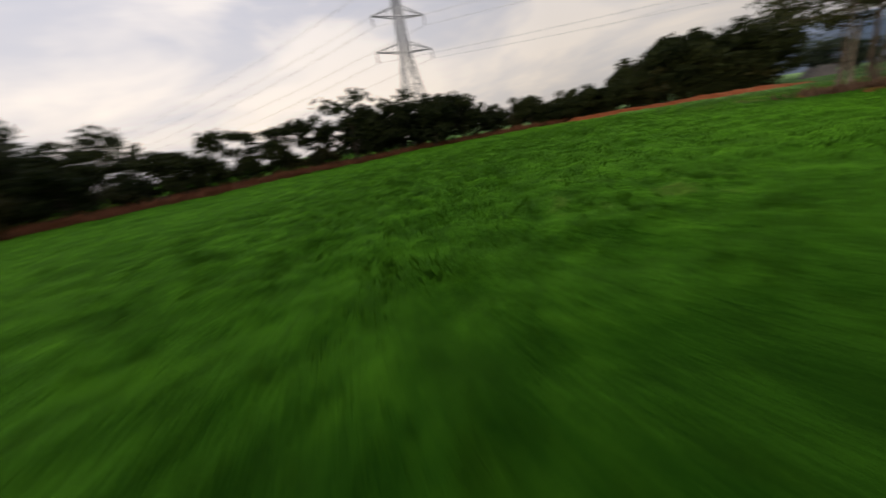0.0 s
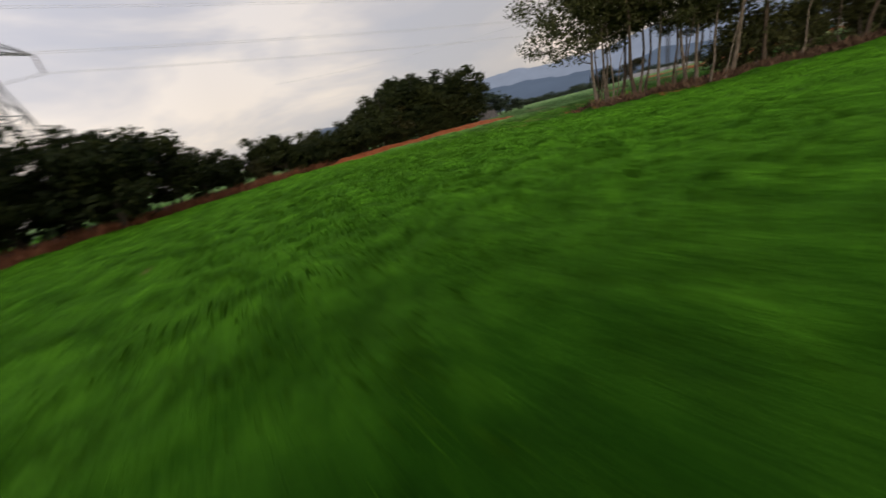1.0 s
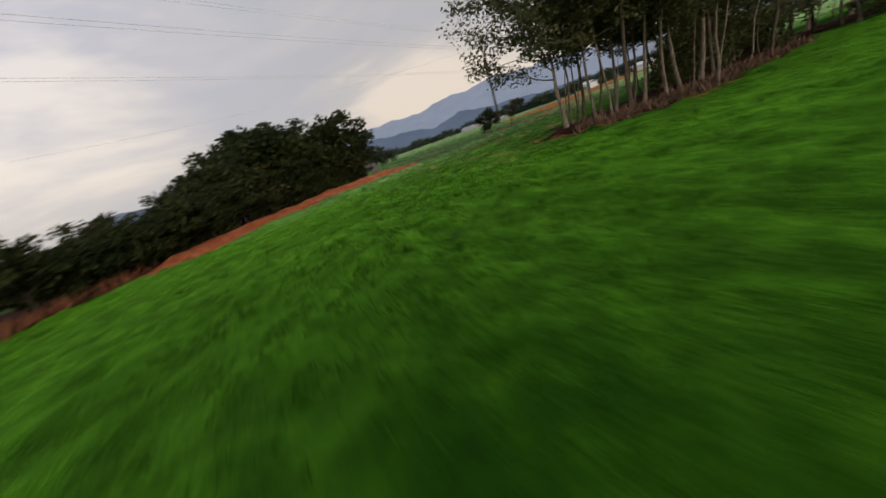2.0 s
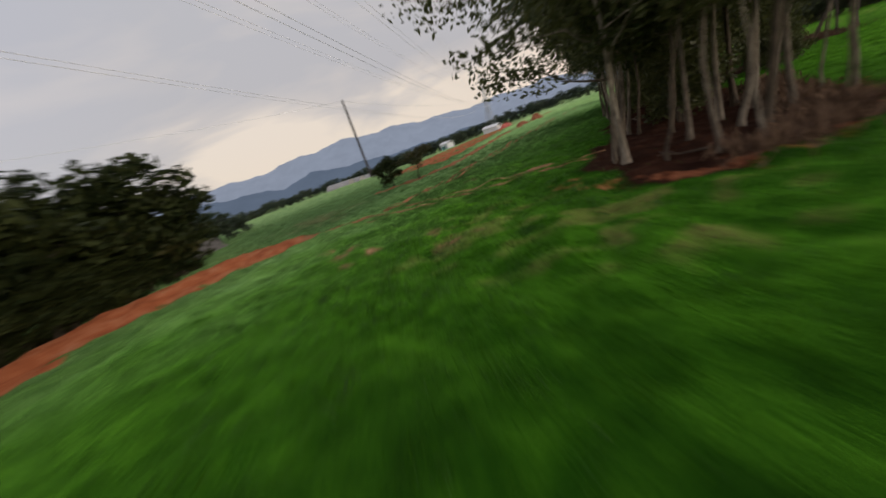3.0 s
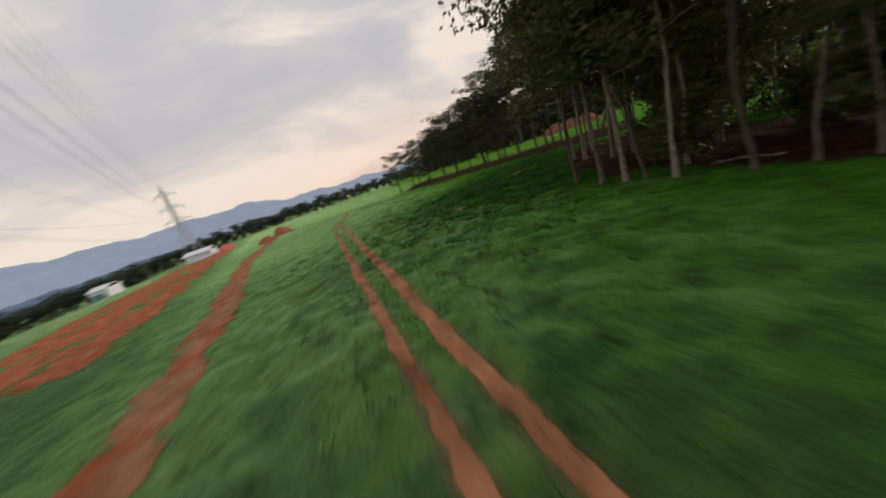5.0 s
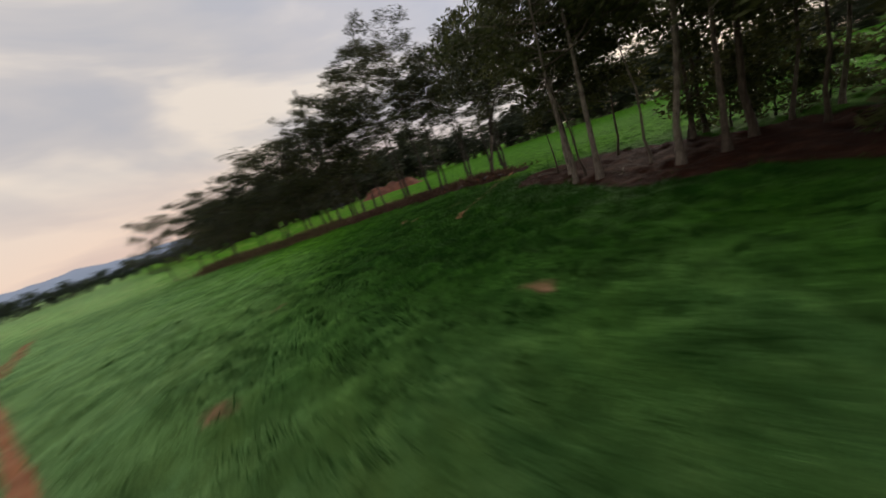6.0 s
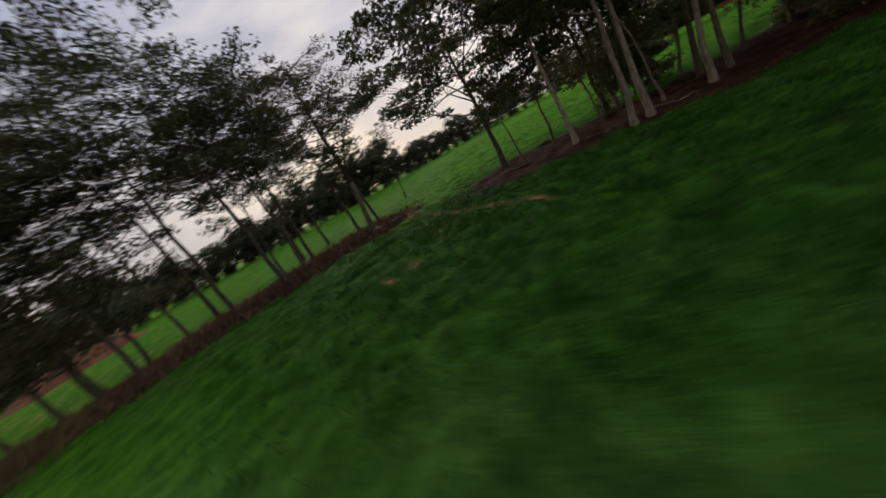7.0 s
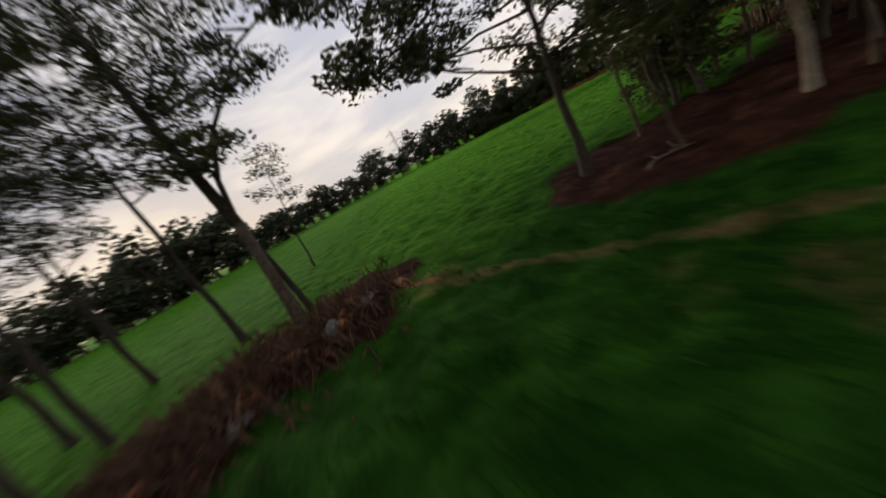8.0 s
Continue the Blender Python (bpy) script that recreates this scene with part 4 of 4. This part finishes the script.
def pylon(x, y, turn, label, top=26.0, steel=STEEL):
    z = float(lie(np.array(x), np.array(y)))
    root = tagged(new("pylon"), label, "pylon", "pylons of the power line")
    root.matrix_basis = pose(x, y, z, 0, 0, turn)
    k = top / 26.0
    levels = [0, 3.4, 6.4, 9.0, 11.3, 13.4, 15.6, 17.8, 20.0, 22.2, 24.2]
    half = lambda h: 2.3 - 0.128 * h if h < 13.4 else 0.585 - 0.022 * (h - 13.4)
    legs, braces = [], Pile()
    corners = [(1, 1), (-1, 1), (-1, -1), (1, -1)]
    for cx, cy in corners:
        leg = Pile()
        line = [(cx * half(h), cy * half(h), h * k) for h in levels]
        leg.add(*tube(line, [0.10 - 0.003 * i for i in range(len(line))], 4))
        part("leg", leg.mesh("leg", steel), root)
    for h0, h1 in zip(levels, levels[1:]):
        for i in range(4):
            (ax, ay), (bx, by) = corners[i], corners[(i + 1) % 4]
            p = lambda cx, cy, h: (cx * half(h), cy * half(h), h * k)
            beam(braces, p(ax, ay, h0), p(bx, by, h1), 0.05)
            beam(braces, p(bx, by, h0), p(ax, ay, h1), 0.05)
            beam(braces, p(ax, ay, h1), p(bx, by, h1), 0.045)
    part("bracing", braces.mesh("bracing", steel), root)
    peak = Pile()
    for cx, cy in corners:
        beam(peak, (cx * half(24.2), cy * half(24.2), 24.2 * k), (0, 0, 26.0 * k), 0.06)
    part("peak", peak.mesh("peak", steel), root)
    tips = []
    for h, reach in ((13.4, 4.4), (17.8, 4.0), (22.2, 3.6)):
        for s in (-1, 1):
            arm = Pile()
            tip = (s * reach, 0, (h + 0.25) * k)
            for cy in (-1, 1):
                beam(arm, (s * half(h), cy * half(h), h * k), tip, 0.07)
                beam(arm, (s * half(h), cy * half(h), (h + 1.3) * k), tip, 0.05)
                for f in (0.3, 0.6):
                    a = Vector((s * half(h), cy * half(h), h * k)).lerp(Vector(tip), f)
                    b = Vector((s * half(h), cy * half(h), (h + 1.3) * k)).lerp(Vector(tip), f)
                    beam(arm, a, b, 0.035)
                    beam(arm, a, Vector((s * half(h), -cy * half(h), h * k)).lerp(Vector(tip), f), 0.035)
            bar = part("cross_arm", arm.mesh("cross_arm", steel), root)
            string = Pile()
            pts, rad = [], []
            for i in range(13):
                pts.append((tip[0], 0, tip[2] - 0.06 - i * 0.1))
                rad.append(0.11 if i % 2 else 0.03)
            string.add(*tube(pts, rad, 6))
            part("insulator", string.mesh("insulator", CERAMIC), bar, "brown glazed insulator string")
            tips.append(root.matrix_basis @ Vector((tip[0], 0, tip[2] - 1.3)))
    return tips, root.matrix_basis @ Vector((0, 0, 26.0 * k))


near_tips, near_top = pylon(-0.1, 54.2, 24, "steel lattice pylon with paired cross-arms behind the wood")
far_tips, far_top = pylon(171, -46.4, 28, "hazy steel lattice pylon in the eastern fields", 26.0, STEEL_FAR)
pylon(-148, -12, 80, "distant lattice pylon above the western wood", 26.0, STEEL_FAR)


def cable(a, b, sag, radius, label):
    a, b = Vector(a), Vector(b)
    pts = [a.lerp(b, i / 40) - Vector((0, 0, sag * 4 * (i / 40) * (1 - i / 40))) for i in range(41)]
    w = Pile()
    w.add(*tube(pts, [radius] * 41, 5))
    return tagged(new("power_cable", w.mesh("power_cable", WIRE)), label, "cable", "cables of the power line")


west_shift = Vector((-0.1, 54.2, 0)) - Vector((171, -46.4, 0))
across = west_shift.cross(Vector((0, 0, 1))).normalized() * 0.22
for a, b in zip(near_tips, far_tips):
    for side in (-1, 1):
        cable(a + across * side, b + across * side, 5.0, 0.011, "grey twin overhead power cable between the pylons")
        cable(a + across * side, a + across * side + west_shift, 5.0, 0.015, "grey twin overhead power cable running off beyond the wood")
cable(near_top, far_top, 3.5, 0.014, "thin earth wire along the pylon tops")


def utility_pole(x, y, top, label):
    z = float(lie(np.array(x), np.array(y)))
    root = tagged(new("utility_pole"), label, "pole")
    root.matrix_basis = pose(x, y, z)
    h = top - z
    shaft = Pile()
    shaft.add(*tube([(0, 0, -0.4), (0, 0, h * 0.5), (0, 0, h)], [0.36, 0.31, 0.26], 10))
    part("shaft", shaft.mesh("shaft", POLE), root)
    cap = Pile()
    cap.add(*tube([(0, 0, h), (0, 0, h + 0.12), (0, 0, h + 0.3)], [0.28, 0.27, 0.05], 10))
    part("cap", cap.mesh("cap", STEEL), root, "grey metal cap")
    return Vector((x, y, top))


top_a = utility_pole(115.5, 22.6, 20.6, "tall dark slender pole beyond the eastern track")
utility_pole(59.8, -76.9, 28.5, "dark pole rising behind the row of trees")
cable(top_a, (66, 130, 26), 2.0, 0.03, "thin service wire from the dark pole")
cable(top_a, (190, -60, 16), 3.0, 0.03, "thin service wire from the dark pole")

# ---- banks, brush and stones ----


def brush(name, label, line, width, count, size, mat, seed, height):
    r = np.random.default_rng(seed)
    line = np.array(line, float)
    seg = np.linalg.norm(np.diff(line, axis=0), axis=1)
    cum = np.concatenate([[0], np.cumsum(seg)])
    s = r.uniform(0, cum[-1], count)
    x = np.interp(s, cum, line[:, 0]) + r.normal(size=count) * width
    y = np.interp(s, cum, line[:, 1]) + r.normal(size=count) * width
    base = np.column_stack([x, y, land(x, y)])
    lean = r.normal(size=(count, 3)) * [0.5, 0.5, 0.15] + [0, 0, 0.8]
    lean /= np.linalg.norm(lean, axis=1)[:, None]
    side = np.cross(lean, r.normal(size=(count, 3)))
    side /= np.linalg.norm(side, axis=1)[:, None]
    hgt = height * r.uniform(0.3, 1.3, (count, 1))
    w = size * r.uniform(0.6, 1.4, (count, 1))
    mid_p = base + lean * hgt * 0.55 + side * w * 0.5
    v = np.stack([base - side * w * 0.4, base + side * w * 0.4, mid_p + side * w, base + lean * hgt + r.normal(size=(count, 3)) * 0.05], 1).reshape(-1, 3)
    return tagged(new(name, shape(name, v, np.arange(4 * count).reshape(-1, 4), mat)), label, "undergrowth", kind="stuff")


brush("dry_undergrowth", "rusty brown dry undergrowth below the tall trees", [(24.2, 20.6), (24.0, 17), (26.5, 14), (29.5, 10.5), (32.5, 5.5)], 0.45, 4500, 0.03, BRUSH, 31, 0.5)
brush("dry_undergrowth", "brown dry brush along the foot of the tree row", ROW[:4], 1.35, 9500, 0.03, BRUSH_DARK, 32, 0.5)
brush("dry_undergrowth", "pale dry stalks along the tree row", ROW, 1.1, 2600, 0.02, BRUSH, 34, 0.7)
brush("dry_undergrowth", "yellow-brown dry grass along the far part of the tree row", ROW[3:], 0.9, 9000, 0.022, STRAW, 35, 0.6)
brush("dry_undergrowth", "rusty dry weeds along the edge of the wood", EDGE[2:8], 0.5, 7000, 0.04, RUST, 33, 0.7)


def earth_mound(x0, y0, x1, y1, height, width, label, mat=CLAY):
    """A long heap of dug red earth with slumped sides."""
    pts, faces = [], []
    m, k = 40, 12
    for i in range(m + 1):
        f = i / m
        for j in range(k + 1):
            a = -1 + 2 * j / k
            cx, cy = x0 + (x1 - x0) * f, y0 + (y1 - y0) * f
            nx, ny = -(y1 - y0), x1 - x0
            ln = math.hypot(nx, ny)
            lump = 0.7 + 0.5 * noise.noise(Vector((f * 7, a * 1.5, 2.0))) + 0.25 * noise.noise(Vector((f * 19, a * 4, 5.0)))
            h = height * max(0, 1 - abs(a) ** 1.7) * min(1, 5 * f, 5 * (1 - f)) * lump
            px, py = cx + nx / ln * a * width, cy + ny / ln * a * width
            pts.append((px, py, float(lie(np.array(px), np.array(py))) - 0.1 + h))
    for i in range(m):
        for j in range(k):
            q = i * (k + 1) + j
            faces.append((q, q + 1, q + k + 2, q + k + 1))
    return tagged(new("earth_mound", shape("earth_mound", pts, faces, mat)), label, "mound")


earth_mound(55, -77, 38, -76, 2.7, 3.0, "long heap of dug red earth before the wood", DUG)
for i, (hx, hy, hs) in enumerate(((97, -22.0, 1.3), (101, -24.5, 1.6), (94, -15.5, 1.0))):
    earth_mound(hx - 3, hy + 2, hx + 3, hy - 2.5, hs, 1.6, "low heap of red earth at the ploughed field")
earth_mound(53.4, 47.0, 56.8, 44.4, 1.7, 1.3, "grey rounded heap of rubble beside the wood", STONE)


def slab(pile, x0, y0, z0, x1, y1, z1):
    pile.add([(x0, y0, z0), (x1, y0, z0), (x1, y1, z0), (x0, y1, z0), (x0, y0, z1), (x1, y0, z1), (x1, y1, z1), (x0, y1, z1)],
             [(3, 2, 1, 0), (4, 5, 6, 7), (0, 1, 5, 4), (1, 2, 6, 5), (2, 3, 7, 6), (3, 0, 4, 7)])


WHITE = simple("white_sheet_metal", (0.55, 0.55, 0.54), (0.8, 0.8, 0.78), 2.0, 0.5)
TEAL = simple("teal_netting", (0.03, 0.12, 0.11), (0.06, 0.2, 0.18), 3.0, 0.8)
TARP = simple("red_tarpaulin", (0.36, 0.06, 0.045), (0.55, 0.14, 0.10), 1.5, 0.6)
FILM = simple("grey_plastic_film", (0.22, 0.21, 0.20), (0.42, 0.41, 0.39), 1.2, 0.45)


def shed(x, y, turn, label, length, depth, height):
    z = float(lie(np.array(x), np.array(y)))
    root = tagged(new("shed"), label, "shed")
    root.matrix_basis = pose(x, y, z, 0, 0, turn)
    a, b = length / 2, depth / 2
    for sx, sy, ex, ey in ((-a, -b, a, -b + 0.12), (-a, b - 0.12, a, b), (-a, -b + 0.12, -a + 0.12, b - 0.12), (a - 0.12, -b + 0.12, a, b - 0.12)):
        w = Pile()
        slab(w, sx, sy, -0.3, ex, ey, height)
        part("wall", w.mesh("wall", WHITE), root)
    roof = Pile()
    o, t = 0.35, 0.08
    pts = []
    for px in (-a - o, a + o):
        pts += [(px, -b - o, height - 0.1), (px, 0, height + 0.7), (px, b + o, height - 0.1), (px, b + o, height - 0.1 + t), (px, 0, height + 0.7 + t), (px, -b - o, height - 0.1 + t)]
    roof.add(pts, [(0, 1, 2, 3, 4, 5), (11, 10, 9, 8, 7, 6)] + [(k, k + 6, (k + 1) % 6 + 6, (k + 1) % 6) for k in range(6)])
    part("roof", roof.mesh("roof", WHITE), root, "white sheet-metal roof")
    door = Pile()
    slab(door, -0.45, -b - 0.04, 0, 0.45, -b - 0.004, 2.0)
    part("door", door.mesh("door", TEAL), root, "dull green door")


shed(151.5, -14.5, 20, "small white farm shed below the far trees", 5.0, 3.5, 2.3)
shed(131.0, -26.0, 30, "low pale shed at the ploughed field", 6.0, 3.0, 1.6)


def netting_fence(x0, y0, x1, y1, label):
    root = tagged(new("netting_fence"), label, "fence")
    root.matrix_basis = pose(x0, y0, float(lie(np.array(x0), np.array(y0))), 0, 0, math.degrees(math.atan2(y1 - y0, x1 - x0)))
    length = math.hypot(x1 - x0, y1 - y0)
    n = max(2, int(length / 2.5))
    for i in range(n + 1):
        post_p = Pile()
        post_p.add(*tube([(length * i / n, 0, -0.3), (length * i / n, 0, 1.5)], [0.05, 0.05], 6))
        part("post", post_p.mesh("post", STEEL), root)
    net = Pile()
    slab(net, 0, 0.05, 0.05, length, 0.08, 1.35)
    part("net", net.mesh("net", TEAL), root, "teal windbreak net")


netting_fence(146, -10.0, 158, -18.5, "teal netting fence beside the white shed")


def film_tunnel(x, y, turn, length, radius, label):
    root = tagged(new("film_tunnel"), label, "greenhouse", "film tunnels in the eastern fields")
    root.matrix_basis = pose(x, y, float(lie(np.array(x), np.array(y))), 0, 0, turn)
    skin = Pile()
    k, m = 12, 8
    pts = [(length * (i / m - 0.5), radius * math.cos(math.pi * j / k), radius * 0.8 * math.sin(math.pi * j / k) - 0.05) for i in range(m + 1) for j in range(k + 1)]
    faces = [(i * (k + 1) + j, i * (k + 1) + j + 1, (i + 1) * (k + 1) + j + 1, (i + 1) * (k + 1) + j) for i in range(m) for j in range(k)]
    faces += [tuple(range(k + 1)), tuple(range(m * (k + 1), (m + 1) * (k + 1)))[::-1]]
    skin.add(pts, faces)
    part("film", skin.mesh("film", FILM), root)
    for i in range(m + 1):
        hoop = Pile()
        hoop.add(*tube([(length * (i / m - 0.5), (radius + 0.03) * math.cos(math.pi * j / k), (radius * 0.8 + 0.03) * math.sin(math.pi * j / k)) for j in range(k + 1)], [0.035] * (k + 1), 4))
        part("hoop", hoop.mesh("hoop", STEEL), root)


for x, y, turn, length in ((137, 32.0, 60, 9), (146, 27.0, 55, 8), (156, 21.0, 60, 6)):
    film_tunnel(x, y, turn, length, 2.4, "low tunnel of grey plastic film")
earth_mound(119, -24.5, 128, -30.5, 1.5, 2.2, "red tarpaulin spread over a low heap", TARP)


def clod(x, y, size, seed, mat, name, label):
    bm = bmesh.new()
    bmesh.ops.create_icosphere(bm, subdivisions=1, radius=1)
    for v in bm.verts:
        v.co = Vector((v.co.x * 1.25, v.co.y, v.co.z * 0.65)) * size * (1 + 0.45 * noise.noise(v.co * 1.7 + Vector((seed * 3.1, 0, 0))))
    me = bpy.data.meshes.new(name)
    bm.to_mesh(me)
    bm.free()
    me.materials.append(mat)
    ob = tagged(new(name, me), label, "rock", "rubble at the end of the row")
    ob.matrix_basis = pose(x, y, float(land(np.array(x), np.array(y))) + size * 0.2, seed * 17 % 30, 0, seed * 53)


for i in range(34):
    f = rng.uniform(0, 1) ** 1.6
    x, y = np.interp(f * 3, [0, 1, 2, 3], [43.3, 45.5, 47.4, 52.0]), np.interp(f * 3, [0, 1, 2, 3], [-20.0, -21.8, -24.2, -26.6])
    x, y, size = x + rng.normal() * 0.5, y + rng.normal() * 0.45, rng.uniform(0.08, 0.26)
    if i % 3:
        clod(x, y, size, i, CLAY, "earth_clod", "lump of broken red-brown earth below the row trees")
    else:
        clod(x, y, size, i, STONE, "stone", "pale broken stone in the bank below the row trees")


def fallen_branch(x, y, length, turn, seed):
    r = np.random.default_rng(seed)
    z = float(land(np.array(x), np.array(y)))
    pts = [(length * (i / 5 - 0.5), 0.12 * r.normal(), 0.09 + 0.06 * r.uniform()) for i in range(6)]
    w = Pile()
    w.add(*tube(pts, np.linspace(0.04, 0.01, 6), 6))
    for i in (2, 3, 4):
        p = Vector(pts[i])
        w.add(*tube([p, p + Vector((0.35, r.choice([-1, 1]) * 0.4, 0.15 * r.uniform()))], [0.022, 0.008], 5))
    ob = tagged(new("fallen_branch", w.mesh("fallen_branch", BARK_PALE)), "pale fallen branch lying in the leaf litter", "branch", "fallen branches")
    ob.matrix_basis = pose(x, y, z, 0, 0, turn)


for i, (x, y, length, turn) in enumerate(((44.6, -11.2, 1.8, 110), (45.6, -4.6, 1.6, 40), (50.6, -26.0, 2.0, -30), (47.2, -23.4, 1.7, -60), (41.6, 6.2, 1.8, -40), (36.4, 11.0, 1.5, -50), (26.6, 20.2, 2.0, 20))):
    fallen_branch(x, y, length, turn, 70 + i)

# ---- grass ----


def grass(name, label, x, y, height, width, mat, seed):
    r = np.random.default_rng(seed)
    m = len(x)
    base = np.column_stack([x, y, land(x, y) - 0.02])
    a = r.uniform(0, 2 * np.pi, m)
    side = np.column_stack([np.cos(a), np.sin(a), 0 * a])
    drift = np.column_stack([waves(x, y, 3.0, 21), waves(x, y, 3.0, 22), 0 * x]) * 0.35
    lean = drift + r.normal(size=(m, 3)) * [0.35, 0.35, 0]
    h = (height * r.uniform(0.5, 1.3, m) * (1 + 0.3 * waves(x, y, 2.2, 23)).clip(0.4, 1.8))[:, None]
    w = width * r.uniform(0.6, 1.3, (m, 1))
    up = np.array([0, 0, 1.0])
    mid_p = base + up * h * 0.6 + lean * h * 0.35
    tip = base + up * h * 0.85 + lean * h * 1.1
    v = np.stack([base - side * w, base + side * w, mid_p + side * w * 0.7, tip, mid_p - side * w * 0.7], 1).reshape(-1, 3)
    return tagged(new(name, shape(name, v, np.arange(5 * m).reshape(-1, 5), mat)), label, "grass", kind="stuff")


def scatter(points, count, spread, seed):
    """Places along a flight line, thinning out to both sides."""
    r = np.random.default_rng(seed)
    line = np.array(points, float)
    cum = np.concatenate([[0], np.cumsum(np.linalg.norm(np.diff(line, axis=0), axis=1))])
    knots = count // 22
    s = r.uniform(0, cum[-1], knots)
    kx = np.interp(s, cum, line[:, 0]) + r.normal(size=knots) * spread
    ky = np.interp(s, cum, line[:, 1]) + r.normal(size=knots) * spread
    pick = r.integers(0, knots, count)
    tight = r.choice([0.10, 0.16, 0.5], count)
    x = kx[pick] + r.normal(size=count) * tight
    y = ky[pick] + r.normal(size=count) * tight
    so, dr, _, li = zones(x, y)
    keep = (li + 0.2 * r.normal(size=count) < 0.5) & (so + 0.35 * r.normal(size=count) < 0.45) & (dr + 0.5 * r.normal(size=count) < 0.7)
    return x[keep], y[keep]


MEADOW = [(0, 0), (-1, 8), (0.5, 16), (6, 25), (15, 30), (24, 30)]
EASTERN = [(24, 30), (33, 27.5), (43, 21.5), (50, 14), (56, 6), (60, -2), (61, -9)]
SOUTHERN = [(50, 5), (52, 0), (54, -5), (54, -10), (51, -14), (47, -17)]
grass("meadow_grass", "long lush green meadow grass in wind-blown tufts", *scatter(MEADOW, 52000, 4.6, 51), 0.14, 0.008, BLADES, 52)
grass("meadow_grass", "lush green grass farther out in the meadow", *scatter(MEADOW, 44000, 10.0, 53), 0.11, 0.012, BLADES, 54)
grass("meadow_grass", "dark green grass beyond the tall trees", *scatter(EASTERN, 62000, 3.6, 55), 0.14, 0.008, BLADES_EAST, 56)
grass("meadow_grass", "dark green grass across the eastern slope", *scatter(EASTERN, 22000, 9.0, 57), 0.11, 0.014, BLADES_EAST, 58)
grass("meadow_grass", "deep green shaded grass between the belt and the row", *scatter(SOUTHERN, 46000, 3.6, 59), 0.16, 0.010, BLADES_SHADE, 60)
